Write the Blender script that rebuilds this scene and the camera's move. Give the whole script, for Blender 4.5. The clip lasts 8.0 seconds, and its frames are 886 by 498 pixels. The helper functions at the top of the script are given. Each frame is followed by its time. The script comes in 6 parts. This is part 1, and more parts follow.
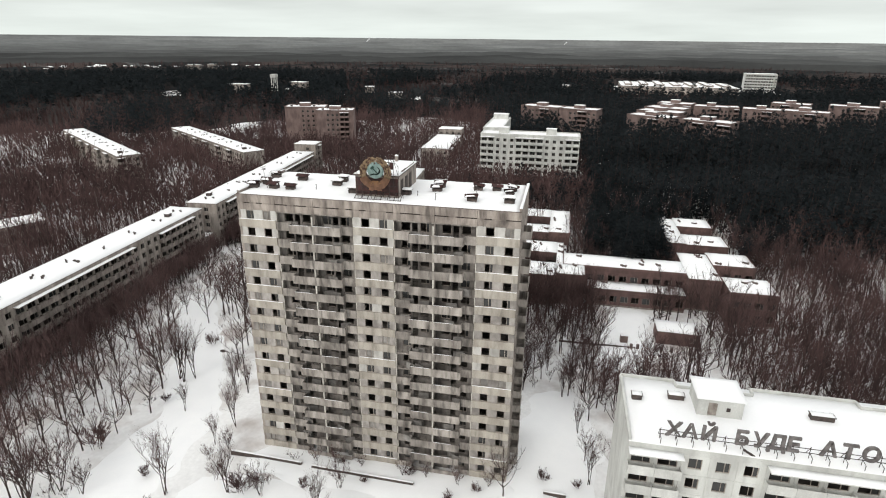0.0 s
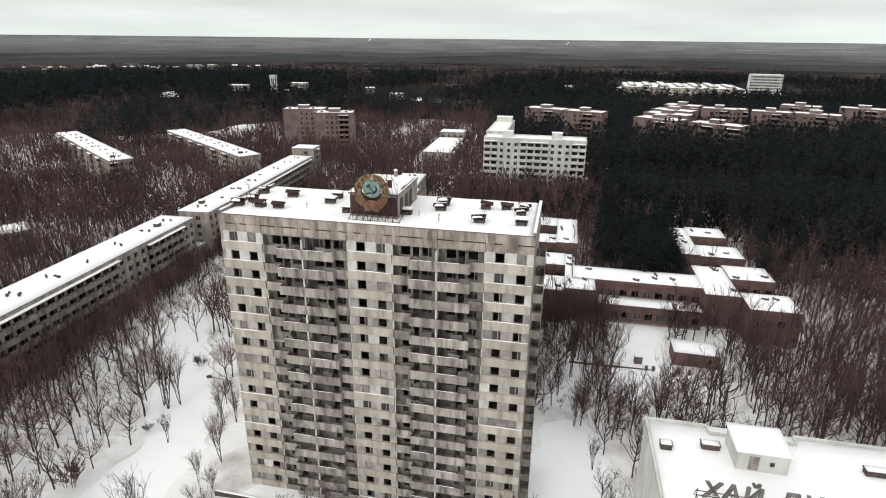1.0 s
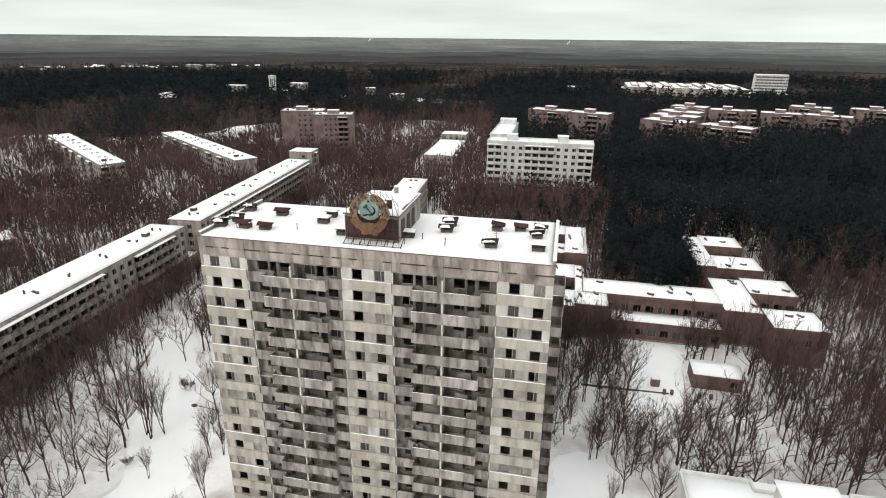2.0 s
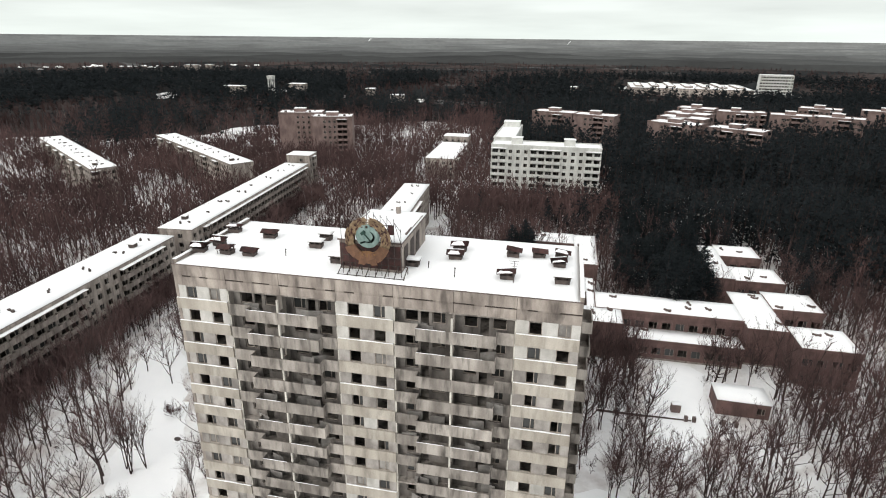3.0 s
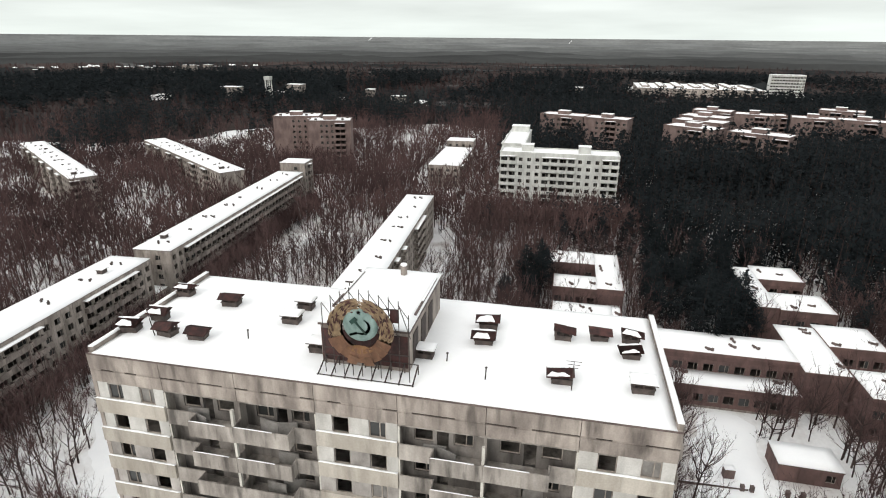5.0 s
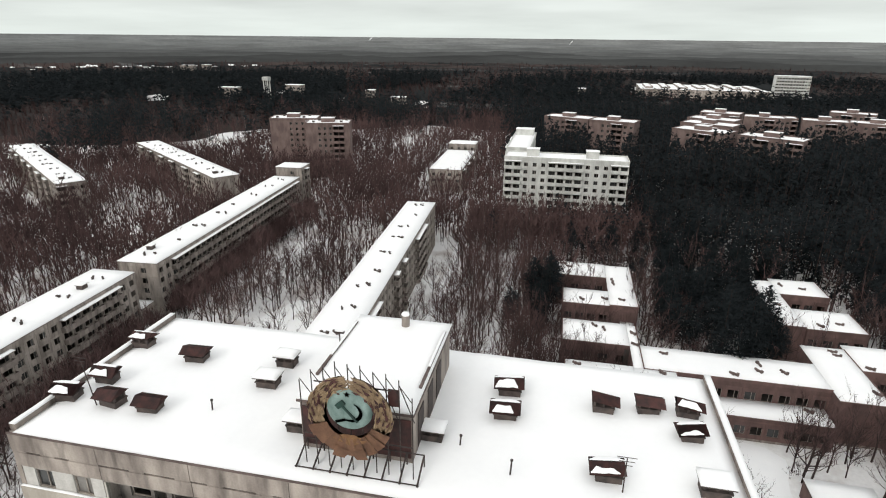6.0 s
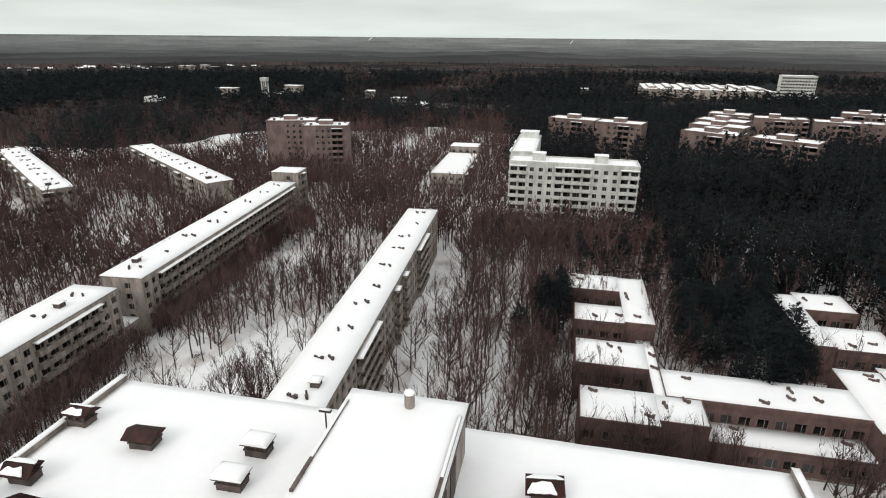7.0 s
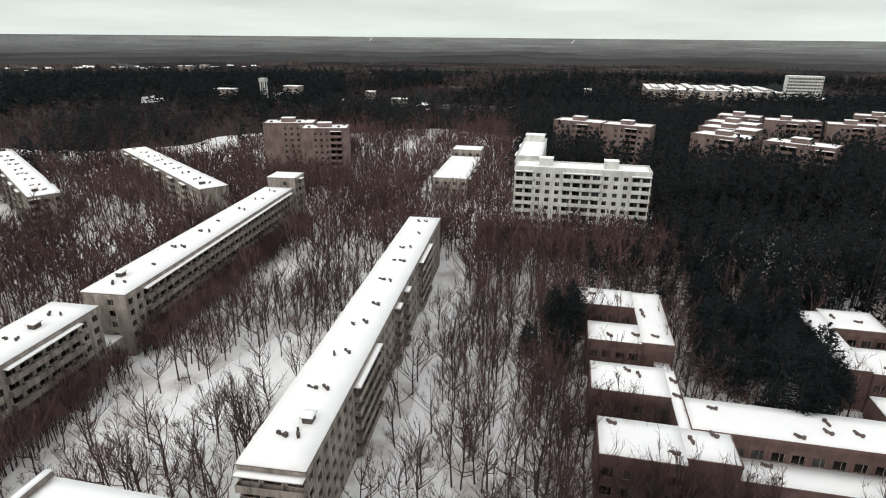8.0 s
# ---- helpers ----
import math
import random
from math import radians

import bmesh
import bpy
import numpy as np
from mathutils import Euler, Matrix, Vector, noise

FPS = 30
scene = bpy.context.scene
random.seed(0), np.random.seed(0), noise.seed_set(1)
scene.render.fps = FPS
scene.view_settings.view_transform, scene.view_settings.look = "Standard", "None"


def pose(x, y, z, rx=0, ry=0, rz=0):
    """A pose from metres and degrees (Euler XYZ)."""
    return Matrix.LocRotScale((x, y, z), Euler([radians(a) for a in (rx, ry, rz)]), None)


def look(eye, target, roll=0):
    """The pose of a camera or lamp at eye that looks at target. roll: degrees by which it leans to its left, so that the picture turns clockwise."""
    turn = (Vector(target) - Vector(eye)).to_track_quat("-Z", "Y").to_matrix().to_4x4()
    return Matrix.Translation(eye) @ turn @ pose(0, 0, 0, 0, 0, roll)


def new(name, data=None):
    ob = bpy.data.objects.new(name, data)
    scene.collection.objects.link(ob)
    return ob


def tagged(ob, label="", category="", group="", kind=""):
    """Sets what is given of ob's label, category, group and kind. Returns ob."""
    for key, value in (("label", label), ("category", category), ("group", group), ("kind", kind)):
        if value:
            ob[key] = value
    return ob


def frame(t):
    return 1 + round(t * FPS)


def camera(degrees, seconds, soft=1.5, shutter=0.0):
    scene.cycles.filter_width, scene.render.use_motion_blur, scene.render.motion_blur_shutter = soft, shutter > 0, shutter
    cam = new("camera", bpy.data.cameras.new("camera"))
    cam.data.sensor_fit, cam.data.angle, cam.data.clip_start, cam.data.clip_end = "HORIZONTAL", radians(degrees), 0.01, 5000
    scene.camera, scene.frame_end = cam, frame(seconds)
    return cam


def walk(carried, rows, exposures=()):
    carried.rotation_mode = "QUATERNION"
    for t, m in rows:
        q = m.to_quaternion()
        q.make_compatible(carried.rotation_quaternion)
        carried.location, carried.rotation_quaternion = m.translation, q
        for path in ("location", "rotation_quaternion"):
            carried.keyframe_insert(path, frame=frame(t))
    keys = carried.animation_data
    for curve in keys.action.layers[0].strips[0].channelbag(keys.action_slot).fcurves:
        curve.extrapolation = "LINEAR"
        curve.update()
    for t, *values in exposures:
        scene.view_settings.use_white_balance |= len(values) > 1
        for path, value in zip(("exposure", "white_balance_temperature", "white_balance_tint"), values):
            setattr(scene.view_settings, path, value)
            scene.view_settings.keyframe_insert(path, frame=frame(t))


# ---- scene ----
# camera
cam = camera(75.1, 8.0, soft=1.05)
PATH = [
    (0, (0.094, -1.3, 69.434), (-0.283, 0.539, 68.746), 0.6),
    (0.5, (-1.004, 3.127, 69.622), (-1.383, 4.967, 68.934), 0.6),
    (1, (-2.138, 7.5, 69.79), (-2.519, 9.339, 69.102), 0.6),
    (1.5, (-3.364, 11.842, 69.923), (-3.746, 13.681, 69.234), 0.6),
    (3, (-7.486, 24.904, 70.004), (-7.869, 26.742, 69.314), 0.6),
    (3.5, (-8.769, 29.262, 69.929), (-9.153, 31.1, 69.239), 0.6),
    (4, (-10.131, 33.727, 69.882), (-10.517, 35.564, 69.191), 0.6),
    (4.5, (-11.649, 38.241, 69.907), (-12.034, 40.078, 69.215), 0.5),
    (6, (-15.721, 51.755, 69.795), (-16.106, 53.592, 69.104), 0.6),
    (6.5, (-17.124, 56.298, 69.763), (-17.509, 58.135, 69.072), 0.5),
    (7, (-18.428, 60.831, 69.729), (-18.814, 62.668, 69.037), 0.5),
    (7.5, (-19.72, 65.329, 69.715), (-20.106, 67.166, 69.024), 0.5),
    (8, (-21.107, 69.764, 69.736), (-21.495, 71.6, 69.044), 0.5),
]
walk(cam, [(t, look(eye, target, roll)) for t, eye, target, roll in PATH], [(0, 0.04), (1.5, 0.08), (3, 0.18), (4.5, 0.2), (6, -0.01), (7.5, -0.05), (8, 0.0)])


# ---- world, sun, exposure ----
scene.view_settings.exposure = 0.0
world = bpy.data.worlds.new("winter_sky")
scene.world = world
world.use_nodes = True
wt = world.node_tree
wt.nodes.clear()
w_out = wt.nodes.new("ShaderNodeOutputWorld")
w_bg = wt.nodes.new("ShaderNodeBackground")
sky = wt.nodes.new("ShaderNodeTexSky")
sky.sky_type = "NISHITA"
sky.sun_disc = False
sky.sun_elevation = radians(28)
sky.sun_rotation = radians(205)
sky.air_density, sky.dust_density = 1.0, 4.0
sky_gain = wt.nodes.new("ShaderNodeVectorMath")
sky_gain.operation = "SCALE"
sky_gain.inputs["Scale"].default_value = 0.1
coord = wt.nodes.new("ShaderNodeTexCoord")
sep = wt.nodes.new("ShaderNodeSeparateXYZ")
ramp = wt.nodes.new("ShaderNodeValToRGB")
ramp.color_ramp.elements[0].position, ramp.color_ramp.elements[0].color = 0.0, (0.78, 0.84, 0.80, 1)
ramp.color_ramp.elements[1].position, ramp.color_ramp.elements[1].color = 0.9, (1.12, 1.12, 1.10, 1)
e = ramp.color_ramp.elements.new(0.1)
e.color = (0.66, 0.69, 0.675, 1)
cloud_map = wt.nodes.new("ShaderNodeMapping")
cloud_map.inputs["Scale"].default_value = (1.5, 1.5, 14.0)
cloud = wt.nodes.new("ShaderNodeTexNoise")
cloud.inputs["Scale"].default_value = 2.2
cloud.inputs["Detail"].default_value = 5.0
cloud_range = wt.nodes.new("ShaderNodeMapRange")
cloud_range.inputs["From Min"].default_value, cloud_range.inputs["From Max"].default_value = 0.3, 0.7
cloud_range.inputs["To Min"].default_value, cloud_range.inputs["To Max"].default_value = 0.88, 1.1
veil = wt.nodes.new("ShaderNodeVectorMath")
veil.operation = "SCALE"
sky_mix = wt.nodes.new("ShaderNodeMix")
sky_mix.data_type = "RGBA"
sky_mix.inputs["Factor"].default_value = 0.9
wl = wt.links.new
wl(coord.outputs["Generated"], sep.inputs[0])
wl(sep.outputs["Z"], ramp.inputs["Fac"])
wl(coord.outputs["Generated"], cloud_map.inputs["Vector"])
wl(cloud_map.outputs["Vector"], cloud.inputs["Vector"])
wl(cloud.outputs["Fac"], cloud_range.inputs["Value"])
wl(ramp.outputs["Color"], veil.inputs[0])
wl(cloud_range.outputs["Result"], veil.inputs["Scale"])
wl(sky.outputs["Color"], sky_gain.inputs[0])
wl(sky_gain.outputs["Vector"], sky_mix.inputs["A"])
wl(veil.outputs["Vector"], sky_mix.inputs["B"])
wl(sky_mix.outputs["Result"], w_bg.inputs["Color"])
wl(w_bg.outputs["Background"], w_out.inputs["Surface"])
w_bg.inputs["Strength"].default_value = 1.14

sun_data = bpy.data.lights.new("sun", "SUN")
sun_data.energy, sun_data.angle, sun_data.color = 1.0, radians(25), (1.0, 0.97, 0.92)
sun = new("sun", sun_data)
sun.matrix_world = look((-60, -120, 90), (0, 0, 0))


# ---- materials ----
def material(name, base, dark, scale=1.0, fine=12.0, rough=0.85, bump=0.3, streak=0.0, spread=0.0, metal=0.0, low=0.35, high=0.7, bump_dist=0.03, spec=0.3, drips=0.0, speck=0.21):
    """Two-scale noise between two colours; streak stretches the large stains downwards; spread varies whole pieces."""
    m = bpy.data.materials.new(name)
    m.use_nodes = True
    nt = m.node_tree
    b = nt.nodes["Principled BSDF"]
    b.inputs["Roughness"].default_value, b.inputs["Metallic"].default_value = rough, metal
    b.inputs["Specular IOR Level"].default_value = spec
    geo = nt.nodes.new("ShaderNodeNewGeometry")
    mp = nt.nodes.new("ShaderNodeMapping")
    mp.inputs["Scale"].default_value = (1, 1, 1 - streak)
    big = nt.nodes.new("ShaderNodeTexNoise")
    big.inputs["Scale"].default_value, big.inputs["Detail"].default_value = scale, 6
    small = nt.nodes.new("ShaderNodeTexNoise")
    small.inputs["Scale"].default_value, small.inputs["Detail"].default_value = fine, 4
    rg = nt.nodes.new("ShaderNodeMapRange")
    rg.inputs["From Min"].default_value, rg.inputs["From Max"].default_value = low, high
    mix = nt.nodes.new("ShaderNodeMix")
    mix.data_type = "RGBA"
    mix.inputs["A"].default_value, mix.inputs["B"].default_value = (*dark, 1), (*base, 1)
    grain = nt.nodes.new("ShaderNodeMapRange")
    grain.inputs["To Min"].default_value, grain.inputs["To Max"].default_value = 1 - speck, 1 + speck
    mul = nt.nodes.new("ShaderNodeVectorMath")
    mul.operation = "SCALE"
    ln = nt.links.new
    ln(geo.outputs["Position"], mp.inputs["Vector"])
    ln(mp.outputs["Vector"], big.inputs["Vector"])
    ln(geo.outputs["Position"], small.inputs["Vector"])
    ln(big.outputs["Fac"], rg.inputs["Value"])
    ln(rg.outputs["Result"], mix.inputs["Factor"])
    ln(small.outputs["Fac"], grain.inputs["Value"])
    ln(mix.outputs["Result"], mul.inputs[0])
    last = grain.outputs["Result"]
    if spread:
        info = nt.nodes.new("ShaderNodeObjectInfo")
        sp = nt.nodes.new("ShaderNodeMapRange")
        sp.inputs["To Min"].default_value, sp.inputs["To Max"].default_value = 1 - spread, 1 + spread
        both = nt.nodes.new("ShaderNodeMath")
        both.operation = "MULTIPLY"
        ln(info.outputs["Random"], sp.inputs["Value"])
        ln(sp.outputs["Result"], both.inputs[0])
        ln(last, both.inputs[1])
        last = both.outputs["Value"]
    if drips:
        dm = nt.nodes.new("ShaderNodeMapping")
        dm.inputs["Scale"].default_value = (1.5, 1.5, 0.3)
        dn = nt.nodes.new("ShaderNodeTexNoise")
        dn.inputs["Scale"].default_value, dn.inputs["Detail"].default_value = 1.0, 5
        dr = nt.nodes.new("ShaderNodeMapRange")
        dr.inputs["From Min"].default_value, dr.inputs["From Max"].default_value = 0.52, 0.68
        dr.inputs["To Min"].default_value, dr.inputs["To Max"].default_value = 1.0, 1 - drips
        soak = nt.nodes.new("ShaderNodeMath")
        soak.operation = "MULTIPLY"
        ln(geo.outputs["Position"], dm.inputs["Vector"])
        ln(dm.outputs["Vector"], dn.inputs["Vector"])
        ln(dn.outputs["Fac"], dr.inputs["Value"])
        ln(dr.outputs["Result"], soak.inputs[0])
        ln(last, soak.inputs[1])
        last = soak.outputs["Value"]
    ln(last, mul.inputs["Scale"])
    ln(mul.outputs["Vector"], b.inputs["Base Color"])
    if bump:
        bp = nt.nodes.new("ShaderNodeBump")
        bp.inputs["Strength"].default_value, bp.inputs["Distance"].default_value = bump, bump_dist
        ln(small.outputs["Fac"], bp.inputs["Height"])
        ln(bp.outputs["Normal"], b.inputs["Normal"])
    return m


SNOW = material("snow", (0.88, 0.885, 0.89), (0.85, 0.857, 0.868), 0.3, 3.0, 0.7, 0.08, bump_dist=0.05, speck=0.025)
CONCRETE = material("weathered_concrete", (0.41, 0.36, 0.32), (0.18, 0.153, 0.137), 0.9, 9.0, 0.9, 0.3, 0.7, 0.10, drips=0.4)
BAND = material("spandrel_concrete", (0.49, 0.452, 0.40), (0.32, 0.288, 0.248), 0.7, 9.0, 0.9, 0.3, 0.75, 0.08, drips=0.25)
LOGGIA = material("loggia_concrete", (0.45, 0.412, 0.375), (0.17, 0.151, 0.136), 0.8, 8.0, 0.9, 0.3, 0.75, 0.16, drips=0.55)
PIER = material("pier_panel", (0.415, 0.388, 0.365), (0.20, 0.182, 0.17), 0.8, 9.0, 0.9, 0.2, 0.4, 0.24)
# loggia back wall: shade of the deep recess, with some soot, in its colour
INNER = material("shaded_sooty_loggia_wall", (0.30, 0.275, 0.255), (0.12, 0.108, 0.10), 0.7, 8.0, 0.95, 0.2, 0.5, 0.3, drips=0.4)
FACING = material("white_facing", (0.60, 0.585, 0.56), (0.40, 0.385, 0.36), 0.8, 9.0, 0.85, 0.2, 0.5, 0.1, drips=0.15)
POST = material("white_post", (0.70, 0.68, 0.62), (0.45, 0.43, 0.39), 1.2, 9.0, 0.85, 0.2, 0.7, 0.1)
GREYHOUSE = material("grey_panel", (0.40, 0.355, 0.32), (0.205, 0.178, 0.158), 0.5, 8.0, 0.9, 0.3, 0.7, 0.12, drips=0.4)
BALCONY = material("brown_balcony_concrete", (0.31, 0.268, 0.243), (0.16, 0.136, 0.122), 0.6, 8.0, 0.9, 0.3, 0.6, 0.16, drips=0.4)
WHITEHOUSE = material("white_panel", (0.66, 0.67, 0.64), (0.47, 0.47, 0.45), 0.4, 8.0, 0.85, 0.2, 0.6, 0.06, drips=0.1)
BRICK = material("red_brown_brick", (0.17, 0.105, 0.095), (0.10, 0.065, 0.06), 0.6, 10.0, 0.92, 0.3, 0.5, 0.12)
PINKBRICK = material("faded_brick", (0.235, 0.172, 0.158), (0.14, 0.10, 0.092), 0.4, 8.0, 0.92, 0.2, 0.5, 0.10)
CAP = material("dark_roof_edge", (0.16, 0.12, 0.11), (0.08, 0.06, 0.055), 1.0, 8.0, 0.8, 0.2)
RUST = material("rusted_sheet", (0.10, 0.042, 0.038), (0.04, 0.024, 0.023), 2.0, 14.0, 0.75, 0.3, 0.3, 0.2)
BOXBRICK = material("vent_brick", (0.12, 0.095, 0.085), (0.05, 0.042, 0.04), 2.0, 14.0, 0.9, 0.3)
STEEL = material("rusty_steel", (0.07, 0.05, 0.045), (0.03, 0.025, 0.024), 3.0, 20.0, 0.7, 0.2)
LETTER = material("grey_letter_sheet", (0.20, 0.185, 0.18), (0.09, 0.08, 0.078), 2.0, 14.0, 0.7, 0.2, 0.3, 0.1)
FRAMEWOOD = material("weathered_frame", (0.36, 0.325, 0.29), (0.19, 0.16, 0.14), 2.0, 14.0, 0.8, 0.2, 0.3, 0.3)
# lining behind the openings, the shade of the rooms put into its colour
DARKROOM = material("room_shade_lining", (0.10, 0.09, 0.085), (0.05, 0.045, 0.04), 0.6, 6.0, 0.95, 0.2)
CURTAIN = material("dull_board", (0.30, 0.285, 0.27), (0.17, 0.16, 0.15), 1.4, 8.0, 0.8, 0.1, 0.3, 0.3)
BARK = material("bark", (0.085, 0.064, 0.060), (0.042, 0.032, 0.030), 1.5, 10.0, 0.95, 0.4, 0.5, 0.25, spec=0.0)
BIRCH = material("pale_bark", (0.34, 0.31, 0.29), (0.13, 0.115, 0.11), 1.5, 8.0, 0.95, 0.3, 0.3, 0.2, spec=0.0)
TWIG = material("twigs", (0.122, 0.079, 0.076), (0.062, 0.041, 0.040), 0.05, 3.0, 0.95, 0.0, 0.0, 0.3, spec=0.0)
PINE = material("pine_needles", (0.0365, 0.0425, 0.046), (0.023, 0.0275, 0.0298), 0.08, 2.0, 0.9, 0.0, 0.0, 0.25, spec=0.0)


def let_light_through(m, share):
    """Thin needles pass part of the light on."""
    nt = m.node_tree
    b = nt.nodes["Principled BSDF"]
    thin = nt.nodes.new("ShaderNodeBsdfTranslucent")
    both = nt.nodes.new("ShaderNodeMixShader")
    both.inputs["Fac"].default_value = share
    nt.links.new(b.inputs["Base Color"].links[0].from_socket, thin.inputs["Color"])
    nt.links.new(b.outputs["BSDF"], both.inputs[1])
    nt.links.new(thin.outputs["BSDF"], both.inputs[2])
    nt.links.new(both.outputs["Shader"], nt.nodes["Material Output"].inputs["Surface"])


let_light_through(PINE, 0.5)
WHEAT = material("faded_wheat_paint", (0.40, 0.30, 0.19), (0.20, 0.14, 0.09), 2.5, 14.0, 0.8, 0.4, 0.2)
RIBBON = material("faded_red_paint", (0.36, 0.20, 0.125), (0.22, 0.125, 0.085), 2.0, 14.0, 0.8, 0.3, 0.3, 0.16)
GLOBE = material("faded_teal_paint", (0.25, 0.34, 0.32), (0.12, 0.18, 0.165), 1.6, 14.0, 0.7, 0.3, 0.5)
SIGIL = material("dark_green_paint", (0.02, 0.055, 0.045), (0.015, 0.03, 0.025), 2.0, 14.0, 0.7, 0.1)
# distance haze put into the base colour: each further ridge gets a paler grey
HAZES = [material("hills_haze_tone", (g * 1.1, g * 1.14, g * 1.13), (g * 0.75, g * 0.77, g * 0.77), 0.004, 0.05, 1.0, 0.0, spec=0.0) for g in (0.056, 0.078, 0.104, 0.13, 0.153, 0.175, 0.193, 0.208, 0.218)]


def glass_material():
    m = bpy.data.materials.new("dusty_glass")
    m.use_nodes = True
    b = m.node_tree.nodes["Principled BSDF"]
    b.inputs["Base Color"].default_value = (0.035, 0.036, 0.036, 1)
    b.inputs["Roughness"].default_value = 0.18
    return m


GLASS = glass_material()


def forest_floor():
    """Snow with patches of leaf litter and undergrowth showing through."""
    m = material("snowy_ground", (0.80, 0.80, 0.80), (0.50, 0.46, 0.44), 0.11, 1.3, 0.85, 0.3, low=0.33, high=0.52, bump_dist=0.2, speck=0.14)
    return m


GROUND = forest_floor()


def far_wood_material():
    m = material("far_wood_canopy", (0.062, 0.050, 0.047), (0.024, 0.026, 0.027), 0.006, 0.12, 1.0, 0.0, low=0.42, high=0.62, spec=0.0)
    nt = m.node_tree
    b = nt.nodes["Principled BSDF"]
    geo = nt.nodes.new("ShaderNodeNewGeometry")
    mp = nt.nodes.new("ShaderNodeMapping")
    mp.inputs["Scale"].default_value = (0.35, 1.0, 0.0)
    n = nt.nodes.new("ShaderNodeTexNoise")
    n.inputs["Scale"].default_value, n.inputs["Detail"].default_value = 0.011, 7
    r = nt.nodes.new("ShaderNodeMapRange")
    r.inputs["From Min"].default_value, r.inputs["From Max"].default_value = 0.60, 0.72
    mix = nt.nodes.new("ShaderNodeMix")
    mix.data_type = "RGBA"
    mix.inputs["B"].default_value = (0.13, 0.13, 0.13, 1)
    old = b.inputs["Base Color"].links[0].from_socket
    ln = nt.links.new
    ln(geo.outputs["Position"], mp.inputs["Vector"])
    ln(mp.outputs["Vector"], n.inputs["Vector"])
    ln(n.outputs["Fac"], r.inputs["Value"])
    ln(r.outputs["Result"], mix.inputs["Factor"])
    ln(old, mix.inputs["A"])
    ln(mix.outputs["Result"], b.inputs["Base Color"])
    return m


FARWOOD = far_wood_material()


# ---- building helpers ----
def box(bm, x0, x1, y0, y1, z0, z1, slot=0):
    v = [bm.verts.new(p) for p in ((x0, y0, z0), (x1, y0, z0), (x1, y1, z0), (x0, y1, z0), (x0, y0, z1), (x1, y0, z1), (x1, y1, z1), (x0, y1, z1))]
    for q in ((3, 2, 1, 0), (4, 5, 6, 7), (0, 1, 5, 4), (1, 2, 6, 5), (2, 3, 7, 6), (3, 0, 4, 7)):
        bm.faces.new([v[i] for i in q]).material_index = slot
    return v


def bar(bm, a, b, r, sides=5, r2=None):
    """A tapered rod from a to b."""
    a, b = Vector(a), Vector(b)
    d = (b - a).normalized()
    u = d.orthogonal().normalized()
    w = d.cross(u)
    r2 = r if r2 is None else r2
    rings = []
    for c, rad in ((a, r), (b, r2)):
        rings.append([bm.verts.new(c + rad * (math.cos(6.2832 * i / sides) * u + math.sin(6.2832 * i / sides) * w)) for i in range(sides)])
    for i in range(sides):
        j = (i + 1) % sides
        bm.faces.new((rings[0][i], rings[0][j], rings[1][j], rings[1][i]))
    bm.faces.new(rings[0][::-1])
    bm.faces.new(rings[1])


def holed_wall(bm, w, h, holes, depth=0.3, y=0.0):
    """A wall face of width w and height h, facing -y, with holes (x0, x1, z0, z1) that have reveals."""
    xs = sorted({0.0, w, *(v for q in holes for v in q[:2])})
    zs = sorted({0.0, h, *(v for q in holes for v in q[2:])})
    at = {}

    def v(x, z, yy):
        k = (round(x, 4), round(z, 4), round(yy, 4))
        if k not in at:
            at[k] = bm.verts.new((x, yy, z))
        return at[k]

    for x0, x1 in zip(xs, xs[1:]):
        for z0, z1 in zip(zs, zs[1:]):
            mx, mz = (x0 + x1) / 2, (z0 + z1) / 2
            if not any(a < mx < b and c < mz < d for a, b, c, d in holes):
                bm.faces.new((v(x0, z0, y), v(x1, z0, y), v(x1, z1, y), v(x0, z1, y)))
    for a, b, c, d in holes:
        hx = [x for x in xs if a <= x <= b]
        hz = [z for z in zs if c <= z <= d]
        for p, q in zip(hx, hx[1:]):
            bm.faces.new((v(p, c, y), v(q, c, y), v(q, c, y + depth), v(p, c, y + depth)))
            bm.faces.new((v(q, d, y), v(p, d, y), v(p, d, y + depth), v(q, d, y + depth)))
        for p, q in zip(hz, hz[1:]):
            bm.faces.new((v(a, q, y), v(a, p, y), v(a, p, y + depth), v(a, q, y + depth)))
            bm.faces.new((v(b, p, y), v(b, q, y), v(b, q, y + depth), v(b, p, y + depth)))
    return v


def window_mesh(w, h, style=0):
    """A two-light casement frame; style 0 both panes glazed, 1 both gone, 2 one gone, 3 an empty frame."""
    bm = bmesh.new()
    f = 0.08
    m = w * 0.6
    lights = [(f, w - f, f, h - f)] if style == 3 else [(f, m, f, h - f), (m + f, w - f, f, h - f)]
    v = holed_wall(bm, w, h, lights, 0.06, 0.14)
    for k, (a, b, c, d) in enumerate(lights):
        if style == 0 or (style == 2 and k == 1):
            bm.faces.new((v(a, c, 0.2), v(b, c, 0.2), v(b, d, 0.2), v(a, d, 0.2))).material_index = 1
    return mesh_of("window", bm, FRAMEWOOD, GLASS)


def mesh_of(name, bm, *mats):
    me = bpy.data.meshes.new(name)
    bm.normal_update()
    bm.to_mesh(me)
    bm.free()
    for m in mats:
        me.materials.append(m)
    return me


def piece(name, me, parent, loc=(0, 0, 0), rz=0.0, label=""):
    ob = new(name, me)
    ob.parent = parent
    ob.location = loc
    ob.rotation_euler = (0, 0, radians(rz))
    return tagged(ob, label) if label else ob


